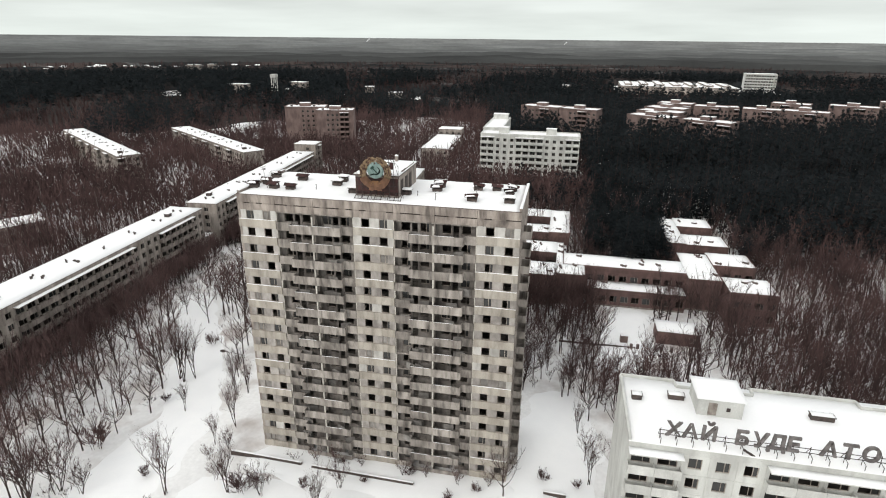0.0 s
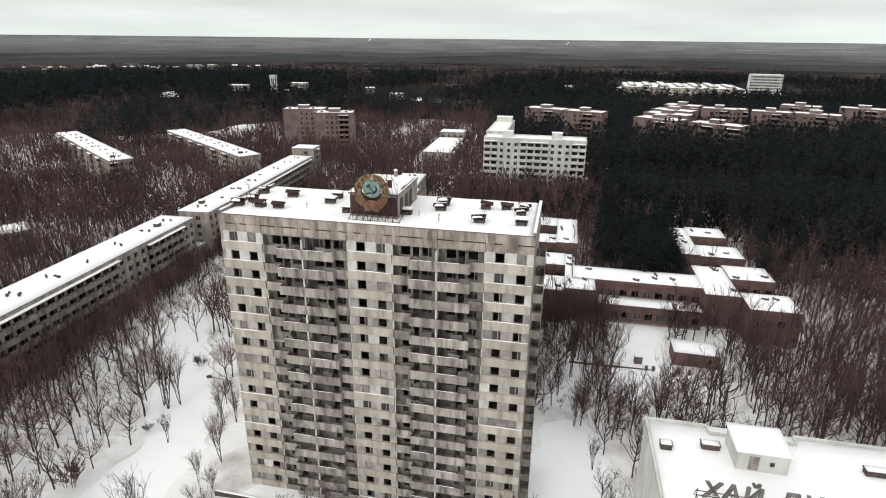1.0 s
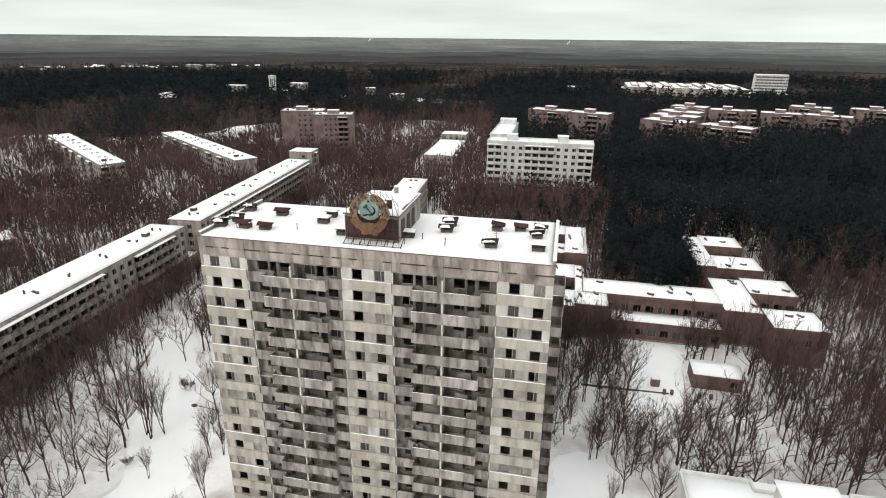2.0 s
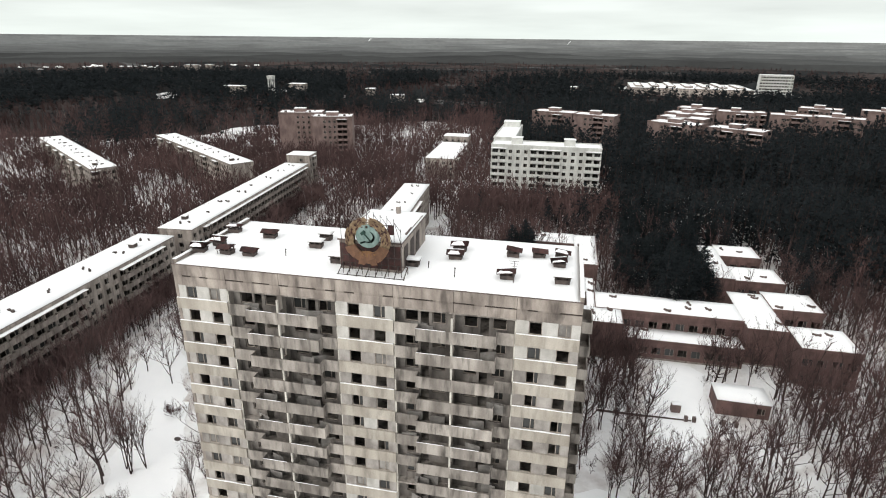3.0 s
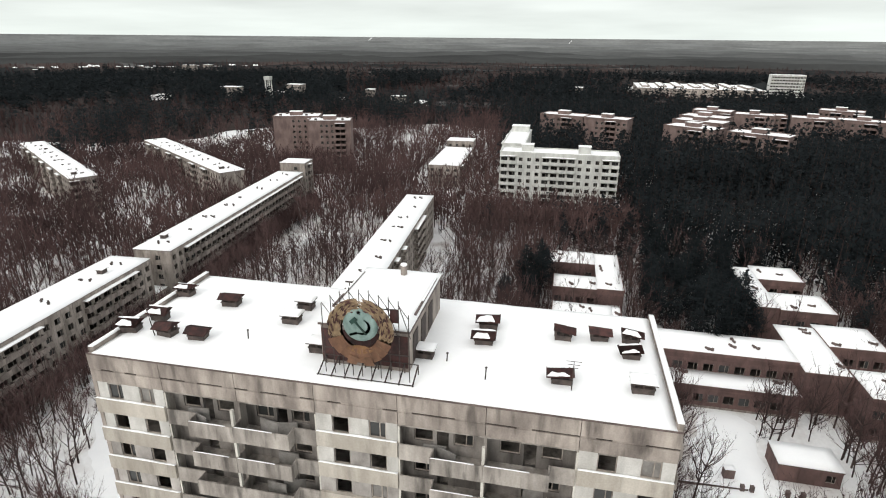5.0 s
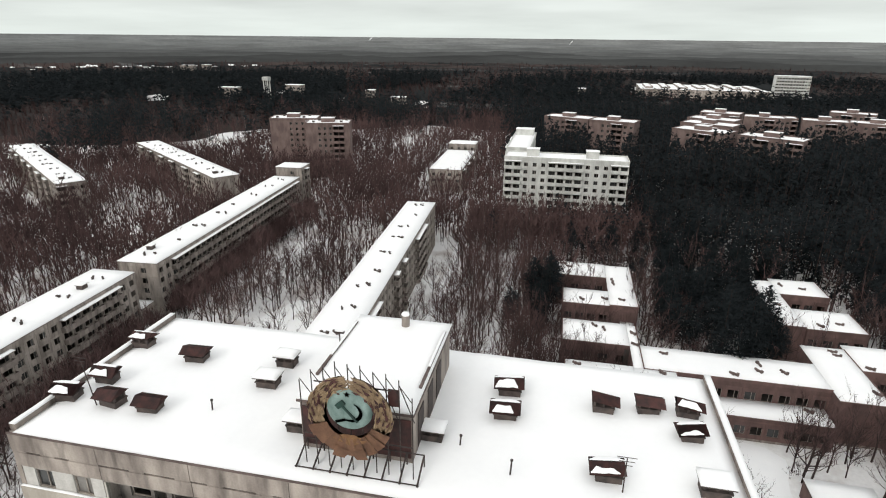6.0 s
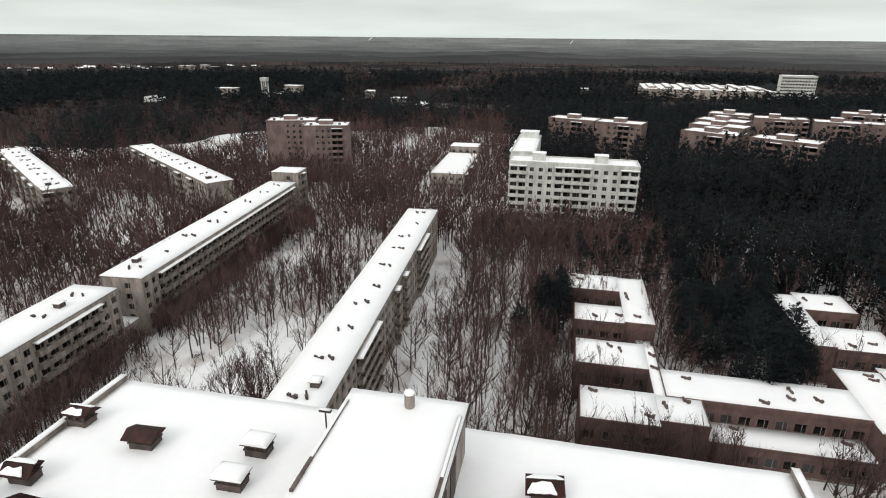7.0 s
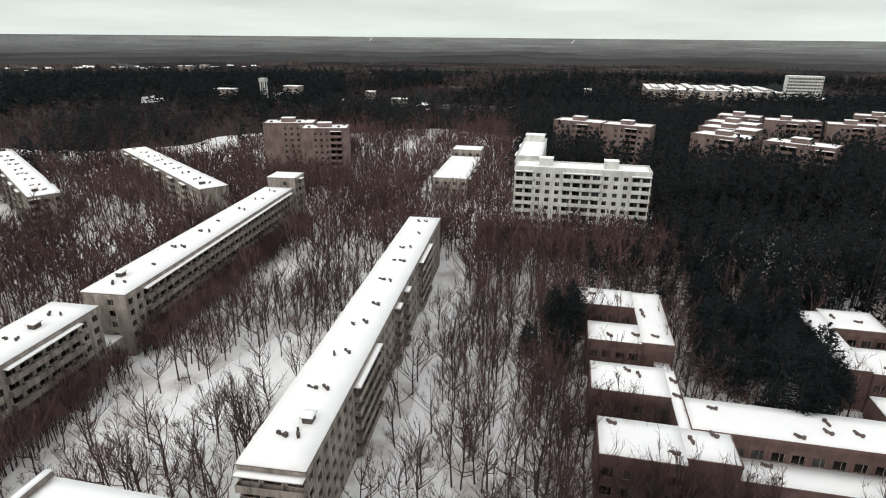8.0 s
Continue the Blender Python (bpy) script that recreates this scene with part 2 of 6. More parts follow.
def part(name, bm, mat, parent, label="", loc=(0, 0, 0), rz=0.0):
    mats = mat if isinstance(mat, (tuple, list)) else (mat,)
    return piece(name, mesh_of(name, bm, *mats), parent, loc, rz, label)


def thing(name, loc, rz, label, category, group="", kind=""):
    ob = new(name)
    ob.location, ob.rotation_euler = loc, (0, 0, radians(rz))
    return tagged(ob, label, category, group, kind)


def one_box(name, mat, *dims):
    bm = bmesh.new()
    box(bm, *dims)
    return mesh_of(name, bm, mat)


def snow_sheet(x0, x1, y0, y1, z, thick=0.25, step=1.2, seed=0.0, rough=0.07):
    """A blanket of snow with an uneven top and sloping rims."""
    bm = bmesh.new()
    nx, ny = max(2, int((x1 - x0) / step)), max(2, int((y1 - y0) / step))
    grid = []
    for i in range(nx + 1):
        row = []
        for j in range(ny + 1):
            x, y = x0 + (x1 - x0) * i / nx, y0 + (y1 - y0) * j / ny
            h = thick + rough * noise.noise((x * 0.5 + seed, y * 0.5, 3.1)) * 2
            if i in (0, nx) or j in (0, ny):
                h *= 0.45
            row.append(bm.verts.new((x, y, z + h)))
        grid.append(row)
    for i in range(nx):
        for j in range(ny):
            f = bm.faces.new((grid[i][j], grid[i + 1][j], grid[i + 1][j + 1], grid[i][j + 1]))
            f.smooth = True
    rim = [grid[i][0] for i in range(nx + 1)] + [grid[nx][j] for j in range(1, ny + 1)] + [grid[i][ny] for i in range(nx - 1, -1, -1)] + [grid[0][j] for j in range(ny - 1, 0, -1)]
    low = [bm.verts.new((v.co.x, v.co.y, z)) for v in rim]
    for i in range(len(rim)):
        j = (i + 1) % len(rim)
        bm.faces.new((low[i], low[j], rim[j], rim[i]))
    return bm


# ---- ground ----
def ground_z(x, y):
    """A low rise under the tower, flat elsewhere."""
    dx, dy = max(-50 - x, 0, x + 2), max(66 - y, 0, y - 92)
    return 1.85 * max(0.0, 1 - math.hypot(dx, dy) / 26) ** 1.5 + 0.35 * noise.noise((x * 0.03, y * 0.03, 0.4))


def lay_ground():
    xs = sorted(set([-4700, -2500, -1200, -700, -450] + list(range(-320, 201, 4)) + [300, 450, 700, 1200, 2500, 4700]))
    ys = sorted(set([-600, -300, -150, -60] + list(range(-20, 301, 4)) + [330, 370, 420, 500, 600, 800, 1200, 2000, 3200, 4750]))
    verts = [(x, y, ground_z(x, y)) for x in xs for y in ys]
    n = len(ys)
    faces = [(i * n + j, (i + 1) * n + j, (i + 1) * n + j + 1, i * n + j + 1) for i in range(len(xs) - 1) for j in range(n - 1)]
    me = bpy.data.meshes.new("ground")
    me.from_pydata(verts, [], faces)
    me.polygons.foreach_set("use_smooth", [True] * len(faces))
    me.materials.append(GROUND)
    tagged(new("ground", me), "snow-covered ground with patches of leaf litter", "ground", kind="structure")


lay_ground()


def snow_field(p0, p1, half, seed):
    """A clean drift of snow along a way, with a wavering edge."""
    p0, p1 = Vector(p0), Vector(p1)
    d = (p1 - p0).normalized()
    s = Vector((-d.y, d.x))
    n = max(3, int((p1 - p0).length / 3) + 2)
    bm = bmesh.new()
    rows = []
    for i in range(n + 1):
        u = i / n
        c = p0 - d * half * 0.6 + d * ((p1 - p0).length + half * 1.2) * u
        w = half * (0.75 + 0.25 * math.sin(math.pi * u)) * (0.25 if i in (0, n) else 1)
        row = []
        for k in range(7):
            q = c + s * w * (k / 3 - 1) * (1 + 0.45 * noise.noise((u * 9 + seed, k * 3.0, 0.3)))
            row.append(bm.verts.new((q.x, q.y, ground_z(q.x, q.y) + (0.08 + 0.006 * seed if 0 < k < 6 and 0 < i < n else -0.06))))
        rows.append(row)
    for i in range(n):
        for k in range(6):
            bm.faces.new((rows[i][k], rows[i][k + 1], rows[i + 1][k + 1], rows[i + 1][k])).smooth = True
    tagged(new("snow_field", mesh_of("snow_field", bm, SNOW)), "clean open drift of snow between the trees", "snow", kind="structure")


for k, (p0, p1, half) in enumerate((((-68, 40), (-66, 80), 9), ((-66, 80), (-82, 108), 7), ((-82, 108), (-97, 128), 6), ((-52, 60), (-4, 62), 7), ((2, 66), (4, 100), 8), ((22, 146), (16, 116), 6.5), ((-44, 128), (-48, 219), 1.8), ((-48, 219), (-52, 270), 1.6), ((-29, 150), (-29, 240), 1.5), ((-136, 384), (-112, 402), 4), ((-112, 402), (-112, 470), 5), ((-112, 470), (-104, 510), 5), ((-300, 455), (-255, 440), 17), ((-400, 365), (-355, 372), 14), ((-350, 405), (-318, 412), 11), ((-205, 462), (-180, 470), 9), ((-330, 335), (-315, 350), 8), ((-230, 395), (-205, 402), 8), ((-86, 140), (-78, 175), 5), ((-46, 70.5), (-4, 70.5), 4.5), ((-398, 404), (-420, 460), 10), ((-365, 432), (-378, 450), 9), ((-310, 455), (-320, 472), 8), ((-92, 150), (-84, 186), 4), ((-104, 215), (-97, 240), 4))):
    snow_field(p0, p1, half, k * 1.7)

# ---- the tower ----
TX0, TX1, TY0, TY1 = -47.0, -4.55, 74.3, 89.7
BASE, ROOF = 1.5, 47.3
STOREYS, RISE = 16, 2.70
FIRST = 44.95 - STOREYS * RISE          # floor level of the lowest storey
BAY = (TX1 - TX0) / 7


def build_tower():
    rng = random.Random(5)
    W, D = TX1 - TX0, TY1 - TY0
    t = thing("apartment_tower", (TX0, TY0, 0), 0, "sixteen-storey weathered grey concrete panel tower with broken windows and loggias", "apartment tower")
    # shell: ends, back, core, floors
    bm = bmesh.new(); box(bm, 0, 0.35, 0.003, D, BASE - 1.5, ROOF - 0.2); part("end_wall", bm, CONCRETE, t)
    bm = bmesh.new()
    side_holes = [(y0, y0 + 1.3, FIRST + s * RISE + 1.2, FIRST + s * RISE + 2.6) for s in range(STOREYS) for y0 in (1.1, 9.2, 12.4)]
    holed_wall(bm, D, ROOF - 0.2, side_holes, 0.35)
    part("end_wall", bm, CONCRETE, t, loc=(W, 0.003, 0), rz=90)
    side_frames = [window_mesh(1.3, 1.4, k) for k in (0, 1, 2)]
    for y0, y1, z0, z1 in side_holes:
        piece("window", side_frames[rng.choice((0, 1, 1, 2))], t, (W, y0, z0), 90)
    bm = bmesh.new(); box(bm, 0.36, W - 0.36, D - 0.35, D, BASE - 1.5, ROOF - 0.2); part("back_wall", bm, CONCRETE, t)
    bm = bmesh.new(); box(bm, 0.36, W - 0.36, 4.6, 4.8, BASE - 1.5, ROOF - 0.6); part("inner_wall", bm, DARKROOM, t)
    slab = one_box("floor_slab", LOGGIA, 0.36, W - 0.36, 0.12, 4.6, -0.2, 0.0)
    for s in range(STOREYS + 1):
        piece("floor_slab", slab, t, (0, 0, FIRST + s * RISE))
    bm = bmesh.new(); box(bm, 0.36, W - 0.36, 0.36, D - 0.36, ROOF - 0.5, ROOF - 0.25); part("roof_slab", bm, CONCRETE, t)
    party = one_box("party_wall", LOGGIA, -0.1, 0.1, 0.125, 4.6, BASE - 1.5, 45.0)
    for k in range(1, 7):
        piece("party_wall", party, t, (k * BAY, 0, 0))
    # ground strip below the first storey
    for k in (0, 3, 6):
        bm = bmesh.new(); box(bm, k * BAY + 0.05, (k + 1) * BAY - 0.05, 0.1, 0.4, BASE - 1.5, FIRST - 0.02); part("plinth", bm, CONCRETE, t)
    # attic: two courses of panels with a dark slot between
    top_panel = one_box("attic_panel", CONCRETE, 0.02, BAY - 0.02, -0.06, 0.3, 46.12, ROOF)
    low_panel = one_box("attic_panel", CONCRETE, 0.02, BAY - 0.02, 0.0, 0.3, 44.95, 45.93)
    slot = one_box("vent_slot", STEEL, 0.0, W, 0.10, 0.34, 45.9, 46.15)
    half = one_box("slot_filler", CONCRETE, 0, 1.0, 0.02, 0.2, 45.93, 46.12)
    for k in range(7):
        piece("attic_panel", top_panel, t, (k * BAY, 0, 0))
        piece("attic_panel", low_panel, t, (k * BAY, 0, 0))
        for q in range(6):
            if rng.random() < 0.45:
                piece("slot_filler", half, t, (k * BAY + q, 0, 0))
    piece("vent_slot", slot, t)
    # closed bays: bands, piers, windows
    band = one_box("spandrel", BAND, 0.03, BAY - 0.03, -0.16, 0.16, 0, 1.24)
    bm = snow_sheet(0.05, BAY - 0.05, -0.155, 0.03, 1.24, 0.08, 0.35, 2.0, 0.05)
    ledge_snow = mesh_of("ledge_snow", bm, SNOW)
    hw, hz = RISE - 1.24, 1.24
    x_a, x_b, ww = 1.22, 3.95, 1.25
    pier_spans = ((0.03, x_a), (x_a + ww, x_b), (x_b + ww, BAY - 0.03))
    piers = [one_box("window_pier", PIER, a, b, 0.04, 0.3, hz, hz + hw) for a, b in pier_spans]
    white_piers = [one_box("window_pier", FACING, a, b, 0.04, 0.3, hz, hz + hw) for a, b in pier_spans]
    frames = [window_mesh(ww, hw, k) for k in (0, 1, 2, 3)]
    board = one_box("board", CURTAIN, 0.07, ww - 0.07, 0.21, 0.25, 0.08, hw - 0.08)
    for s in range(STOREYS):
        z = FIRST + s * RISE
        for k in (0, 3, 6):
            x = k * BAY
            sp = piece("spandrel", band, t, (x, 0, z))
            if rng.random() < 0.12 + 0.055 * s:
                piece("ledge_snow", ledge_snow, sp, label="thin line of snow")
            for q, p in enumerate(piers):
                piece("window_pier", white_piers[q] if rng.random() < (0.75 if s > 13 else 0.12) else p, t, (x, 0, z))
            for xo in (x_a, x_b):
                u = rng.random()
                w = piece("window", frames[0 if u < 0.15 else 2 if u < 0.3 else 1 if u < 0.45 else 3], t, (x + xo, 0, z + hz))
                if 0.3 < u < 0.48:
                    piece("board", board, w, label="dull board in the opening")
    # loggia bays
    lw = 0.95
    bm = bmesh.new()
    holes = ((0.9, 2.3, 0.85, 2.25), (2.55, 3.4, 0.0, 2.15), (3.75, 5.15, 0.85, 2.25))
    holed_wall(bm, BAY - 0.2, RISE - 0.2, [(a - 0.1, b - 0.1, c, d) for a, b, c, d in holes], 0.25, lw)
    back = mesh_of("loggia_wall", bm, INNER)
    lframes = [window_mesh(1.4, 1.4, k) for k in (0, 1, 2, 3)]
    flush_a = one_box("parapet", LOGGIA, 0.05, 2.43, -0.02, 0.08, -0.24, 1.08)
    flush_b = one_box("parapet", LOGGIA, 4.37, BAY - 0.05, -0.02, 0.08, -0.24, 1.08)

    def balcony_mesh(a, b):
        bm = bmesh.new()
        box(bm, a, b, -0.85, 0.1, -0.24, -0.06)
        box(bm, a, b, -0.95, -0.85, -0.24, 1.08)
        box(bm, a, a + 0.09, -0.85, 0.1, -0.06, 1.08)
        box(bm, b - 0.09, b, -0.85, 0.1, -0.06, 1.08)
        return mesh_of("balcony", bm, LOGGIA)

    bal_a, bal_b = balcony_mesh(2.45, BAY + 0.0), balcony_mesh(0.012, 4.35)
    rail_snow = mesh_of("rail_snow", snow_sheet(2.5, BAY - 0.6, -0.95, -0.85, 1.08, 0.03, 0.5, 4.0, 0.02), SNOW)
    post = one_box("post", POST, -0.1, 0.1, 0.085, 0.32, -0.2, RISE - 0.25)
    clutter = one_box("fallen_panel", CURTAIN, 0.3, 1.9, 0.1, 0.2, 0, 1.1)
    for k in (1, 4):
        for s in range(STOREYS):
            z = FIRST + s * RISE
            for q in (0, 1):
                x = (k + q) * BAY
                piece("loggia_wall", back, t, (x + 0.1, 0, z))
                for xo in (0.9, 3.75):
                    piece("window", lframes[rng.choice((0, 1, 2, 3, 3, 3))], t, (x + xo, lw, z + 0.85))
                bal = piece("balcony", bal_b if q else bal_a, t, (x, rng.uniform(-0.04, 0.04), z + rng.uniform(-0.03, 0.03)))
                if rng.random() < 0.3 or s > 13:
                    piece("rail_snow", rail_snow, bal, (-2.4 if q else 0, 0, 0), label="thin line of snow")
                for extra in range(rng.choice((0, 1, 1, 2))):
                    piece("fallen_panel", clutter, t, (x + rng.uniform(0, 3.5), rng.uniform(0, 0.5), z), rng.uniform(-25, 25))
            if rng.random() < 0.92:
                piece("parapet", flush_a, t, (k * BAY, 0, z), rng.uniform(-0.8, 0.8))
            if rng.random() < 0.92:
                piece("parapet", flush_b, t, ((k + 1) * BAY, 0, z), rng.uniform(-0.6, 0.6))
            piece("post", post, t, (k * BAY, 0, z))
            piece("post", post, t, ((k + 2) * BAY, 0, z))
            piece("post", post, t, ((k + 1) * BAY, -0.92, z))
    # end balconies on the east end
    bm = bmesh.new()
    box(bm, 0, 1.3, 0, 3.2, -0.2, -0.05)
    box(bm, 1.2, 1.3, 0, 3.2, -0.05, 1.0)
    box(bm, 0, 1.2, 0, 0.09, -0.05, 1.0)
    box(bm, 0, 1.2, 3.11, 3.2, -0.05, 1.0)
    side = mesh_of("balcony", bm, LOGGIA)
    for s in range(STOREYS):
        piece("balcony", side, t, (W, 4.2, FIRST + s * RISE))
    # roof edges and snow
    bm = bmesh.new(); box(bm, -0.04, 0.34, 0.3, D + 0.05, ROOF - 0.2, ROOF + 0.42); part("parapet", bm, CONCRETE, t)
    bm = bmesh.new(); box(bm, W - 0.34, W + 0.04, 0.3, D + 0.05, ROOF - 0.2, ROOF + 0.42); part("parapet", bm, CONCRETE, t)
    for xa in (-0.06, W - 0.36):
        part("parapet_snow", snow_sheet(xa, xa + 0.42, 0.3, D + 0.05, ROOF + 0.421, 0.1, 0.7, xa, 0.04), SNOW, t)
    part("edge_strip", (lambda b: (box(b, 0, W, -0.1, 0.02, ROOF + 0.003, ROOF + 0.07), b)[1])(bmesh.new()), CAP, t)
    part("roof_snow", snow_sheet(0.34, W - 0.34, 0.03, D + 0.05, ROOF - 0.1, 0.3, 0.8, 7.0, 0.06), SNOW, t)
    return t


build_tower()


def vent_mesh():
    """Brick vent stack under an overhanging sheet roof."""
    bm = bmesh.new()
    box(bm, -0.72, 0.72, -0.5, 0.5, 0, 0.6)
    box(bm, -0.78, 0.78, -0.56, 0.56, 0.603, 0.68)
    for x in (-0.62, 0.0, 0.62):
        for y in (-0.4, 0.4):
            box(bm, x - 0.07, x + 0.07, y - 0.07, y + 0.07, 0.683, 0.99)
    box(bm, -0.3, 0.3, -0.2, 0.2, 0.683, 0.9)
    body = mesh_of("shaft", bm, BOXBRICK)
    bm = bmesh.new()
    lo = [bm.verts.new(p) for p in ((-1.0, -0.74, 1.0), (1.0, -0.74, 1.0), (1.0, 0.74, 1.0), (-1.0, 0.74, 1.0))]
    hi = [bm.verts.new(p) for p in ((-1.0, 0.0, 1.34), (0.95, 0.05, 1.34))]
    for q in ((lo[0], lo[1], hi[1], hi[0]), (lo[2], lo[3], hi[0], hi[1]), (lo[1], lo[2], hi[1]), (lo[3], lo[0], hi[0]), tuple(lo[::-1])):
        bm.faces.new(q)
    bmesh.ops.solidify(bm, geom=bm.faces[:], thickness=0.03)
    cap = mesh_of("sheet_roof", bm, RUST)
    return body, cap


VENT = vent_mesh()


def build_vents():
    rng = random.Random(11)
    slab = one_box("cover_slab", BOXBRICK, -0.9, 0.9, -0.66, 0.66, 0.96, 1.05)
    # x, y, turn, how much snow lies on it
    rows = [(-46.0, 78, 5, 0.7), (-42.7, 78, -8, 0.1), (-40.0, 78, 4, 0.1), (-45.0, 80.2, 6, 0.6), (-45.9, 85, -4, 0.6), (-40.7, 84, 3, 0.1), (-34.1, 82.2, 2, 1.0), (-34.0, 84.8, 0, 0.9),
            (-18.0, 84.9, 4, 0.7), (-18.0, 82.3, 2, 0.7), (-12.0, 84.3, 0, 0.1), (-9.2, 84.9, 3, 0.1), (-6.8, 85.0, -3, 0.7), (-7.0, 82.6, 8, 0.3), (-12.0, 78.2, 2, 0.4), (-6.6, 78.2, 0, 0.9), (-30.0, 78.3, 0, 0.9), (-22.0, 79.3, 0, 1.0)]
    for x, y, turn, amount in rows:
        v = thing("roof_vent", (x, y, ROOF - 0.02), turn, "brick roof vent with a rusty sheet cover" + (" under snow" if amount > 0.8 else ""), "roof vent", "vents on the tower roof")
        s = rng.uniform(0.85, 1.0)
        v.scale = (s, s, rng.uniform(0.9, 1.05))
        piece("shaft", VENT[0], v)
        if amount >= 0.9:
            piece("cover_slab", slab, v)
            part("snow_cap", snow_sheet(-0.92, 0.92, -0.68, 0.68, 1.05, 0.24, 0.3, x, 0.05), SNOW, v)
            continue
        cap = piece("sheet_roof", VENT[1], v)
        cap.rotation_euler = (radians(rng.uniform(-9, 9)), radians(rng.uniform(-8, 8)), 0)
        if amount > 0.15:
            bm = bmesh.new()
            off = rng.uniform(0, 50)
            lo_x, hi_x = rng.uniform(-0.97, -0.75), rng.uniform(0.55, 0.95)

            def drift(q_low, q_high, x_low, x_high):
                """A smooth cushion on one slope; q runs from the near eave to the far one."""
                rows = []
                for i in range(21):
                    u = i / 20
                    x = x_low + (x_high - x_low) * u
                    wave = noise.noise((u * 2.6 + off, q_low * 5, 0.0))
                    a, b = q_low + 0.03 * noise.noise((u * 4 + off, 9.0, 0.0)), q_high(u) + 0.12 * wave
                    b = a + max(0.03, b - a) * min(1.0, 5 * u + 0.1, 5 * (1 - u) + 0.1)
                    rows.append([bm.verts.new((x, -0.74 + 1.48 * (a + (b - a) * k / 4), 1.02 + 0.34 * (1 - abs(2 * (a + (b - a) * k / 4) - 1)) + (0.02, 0.085, 0.1, 0.085, 0.02)[k])) for k in range(5)])
                for p, r in zip(rows, rows[1:]):
                    for k in range(4):
                        bm.faces.new((p[k], r[k], r[k + 1], p[k + 1])).smooth = True

            drift(0.06, lambda u: 0.1 + 0.45 * amount, lo_x, hi_x)
            drift(0.56, lambda u: 0.95, -0.95, 0.95)
            sn = part("snow_cap", bm, SNOW, v)
            sn.rotation_euler = cap.rotation_euler


build_vents()


# ---- roof hut, emblem and masts on the tower ----
def build_hut():
    x0, x1, y0, y1 = -29.1, -22.6, 76.9, 87.2
    zt = 50.6
    h = thing("roof_hut", (x0, y0, ROOF - 0.1), 0, "concrete machine-room hut with a snowy flat roof on the tower", "roof hut")
    w, d, z = x1 - x0, y1 - y0, zt - ROOF + 0.1
    for dims in ((0, w, 0, 0.25), (0, w, d - 0.25, d), (0, 0.25, 0.253, d - 0.253), (w - 0.25, w, 0.253, d - 0.253)):
        bm = bmesh.new(); box(bm, *dims, 0, z); part("wall", bm, CONCRETE, h)
    bm = bmesh.new(); box(bm, 0.05, w - 0.05, -0.05, -0.004, 0.6, z - 0.3); part("cladding", bm, RUST, h, "dark rusted sheet cladding")
    bm = bmesh.new()
    for yy in (1.2, 3.6, 5.9):
        box(bm, w + 0.003, w + 0.05, yy, yy + 1.3, 0.5, z - 0.7)
    part("louvre_panel", bm, STEEL, h, "dark louvred panel")
    bm = bmesh.new(); box(bm, -0.15, w + 0.15, -0.15, d + 0.15, z, z + 0.16); part("roof_slab", bm, CAP, h)
    part("roof_snow", snow_sheet(-0.12, w + 0.12, -0.12, d + 0.12, z + 0.16, 0.22, 0.7, 3.0, 0.05), SNOW, h)
    for xx in (-0.02, w - 0.2):
        bm = bmesh.new(); box(bm, xx + 0.03, xx + 0.19, 2.2, d - 1.2, z + 0.17, z + 0.41); part("kerb", bm, CAP, h)
        part("kerb_snow", snow_sheet(xx + 0.03, xx + 0.19, 4.4, d - 1.2, z + 0.411, 0.06, 0.5, xx, 0.04), SNOW, h)
    bm = bmesh.new()
    bar(bm, (w * 0.55, d - 1.0, z + 0.3), (w * 0.55, d - 1.0, z + 1.2), 0.28, 10)
    part("flue", bm, CONCRETE, h)
    bm = bmesh.new()
    bmesh.ops.create_icosphere(bm, subdivisions=2, radius=0.3, matrix=Matrix.Translation((w * 0.55, d - 1.0, z + 1.22)) @ Matrix.Diagonal((1, 1, 0.6, 1)))
    part("flue_snow", bm, SNOW, h)


build_hut()


def ring_leaf(bm, ang, r0, length, width, y, lean=0.0, thick=0.05):
    """One pointed ear of the wreath, lying along the ring."""
    c = Vector((math.cos(ang) * r0, 0, math.sin(ang) * r0))
    u = Vector((-math.sin(ang + lean), 0, math.cos(ang + lean)))
    n = Vector((math.cos(ang + lean), 0, math.sin(ang + lean)))
    pts = [c - u * length / 2, c + n * width / 2 - u * length * 0.1, c + u * length / 2, c - n * width / 2 - u * length * 0.1]
    f = [bm.verts.new((p.x, y - thick * (1 if i in (1, 3) else 0.3), p.z)) for i, p in enumerate(pts)]
    m = bm.verts.new((c.x, y - thick * 2.4, c.z))
    for i in range(4):
        bm.faces.new((f[i], f[(i + 1) % 4], m))


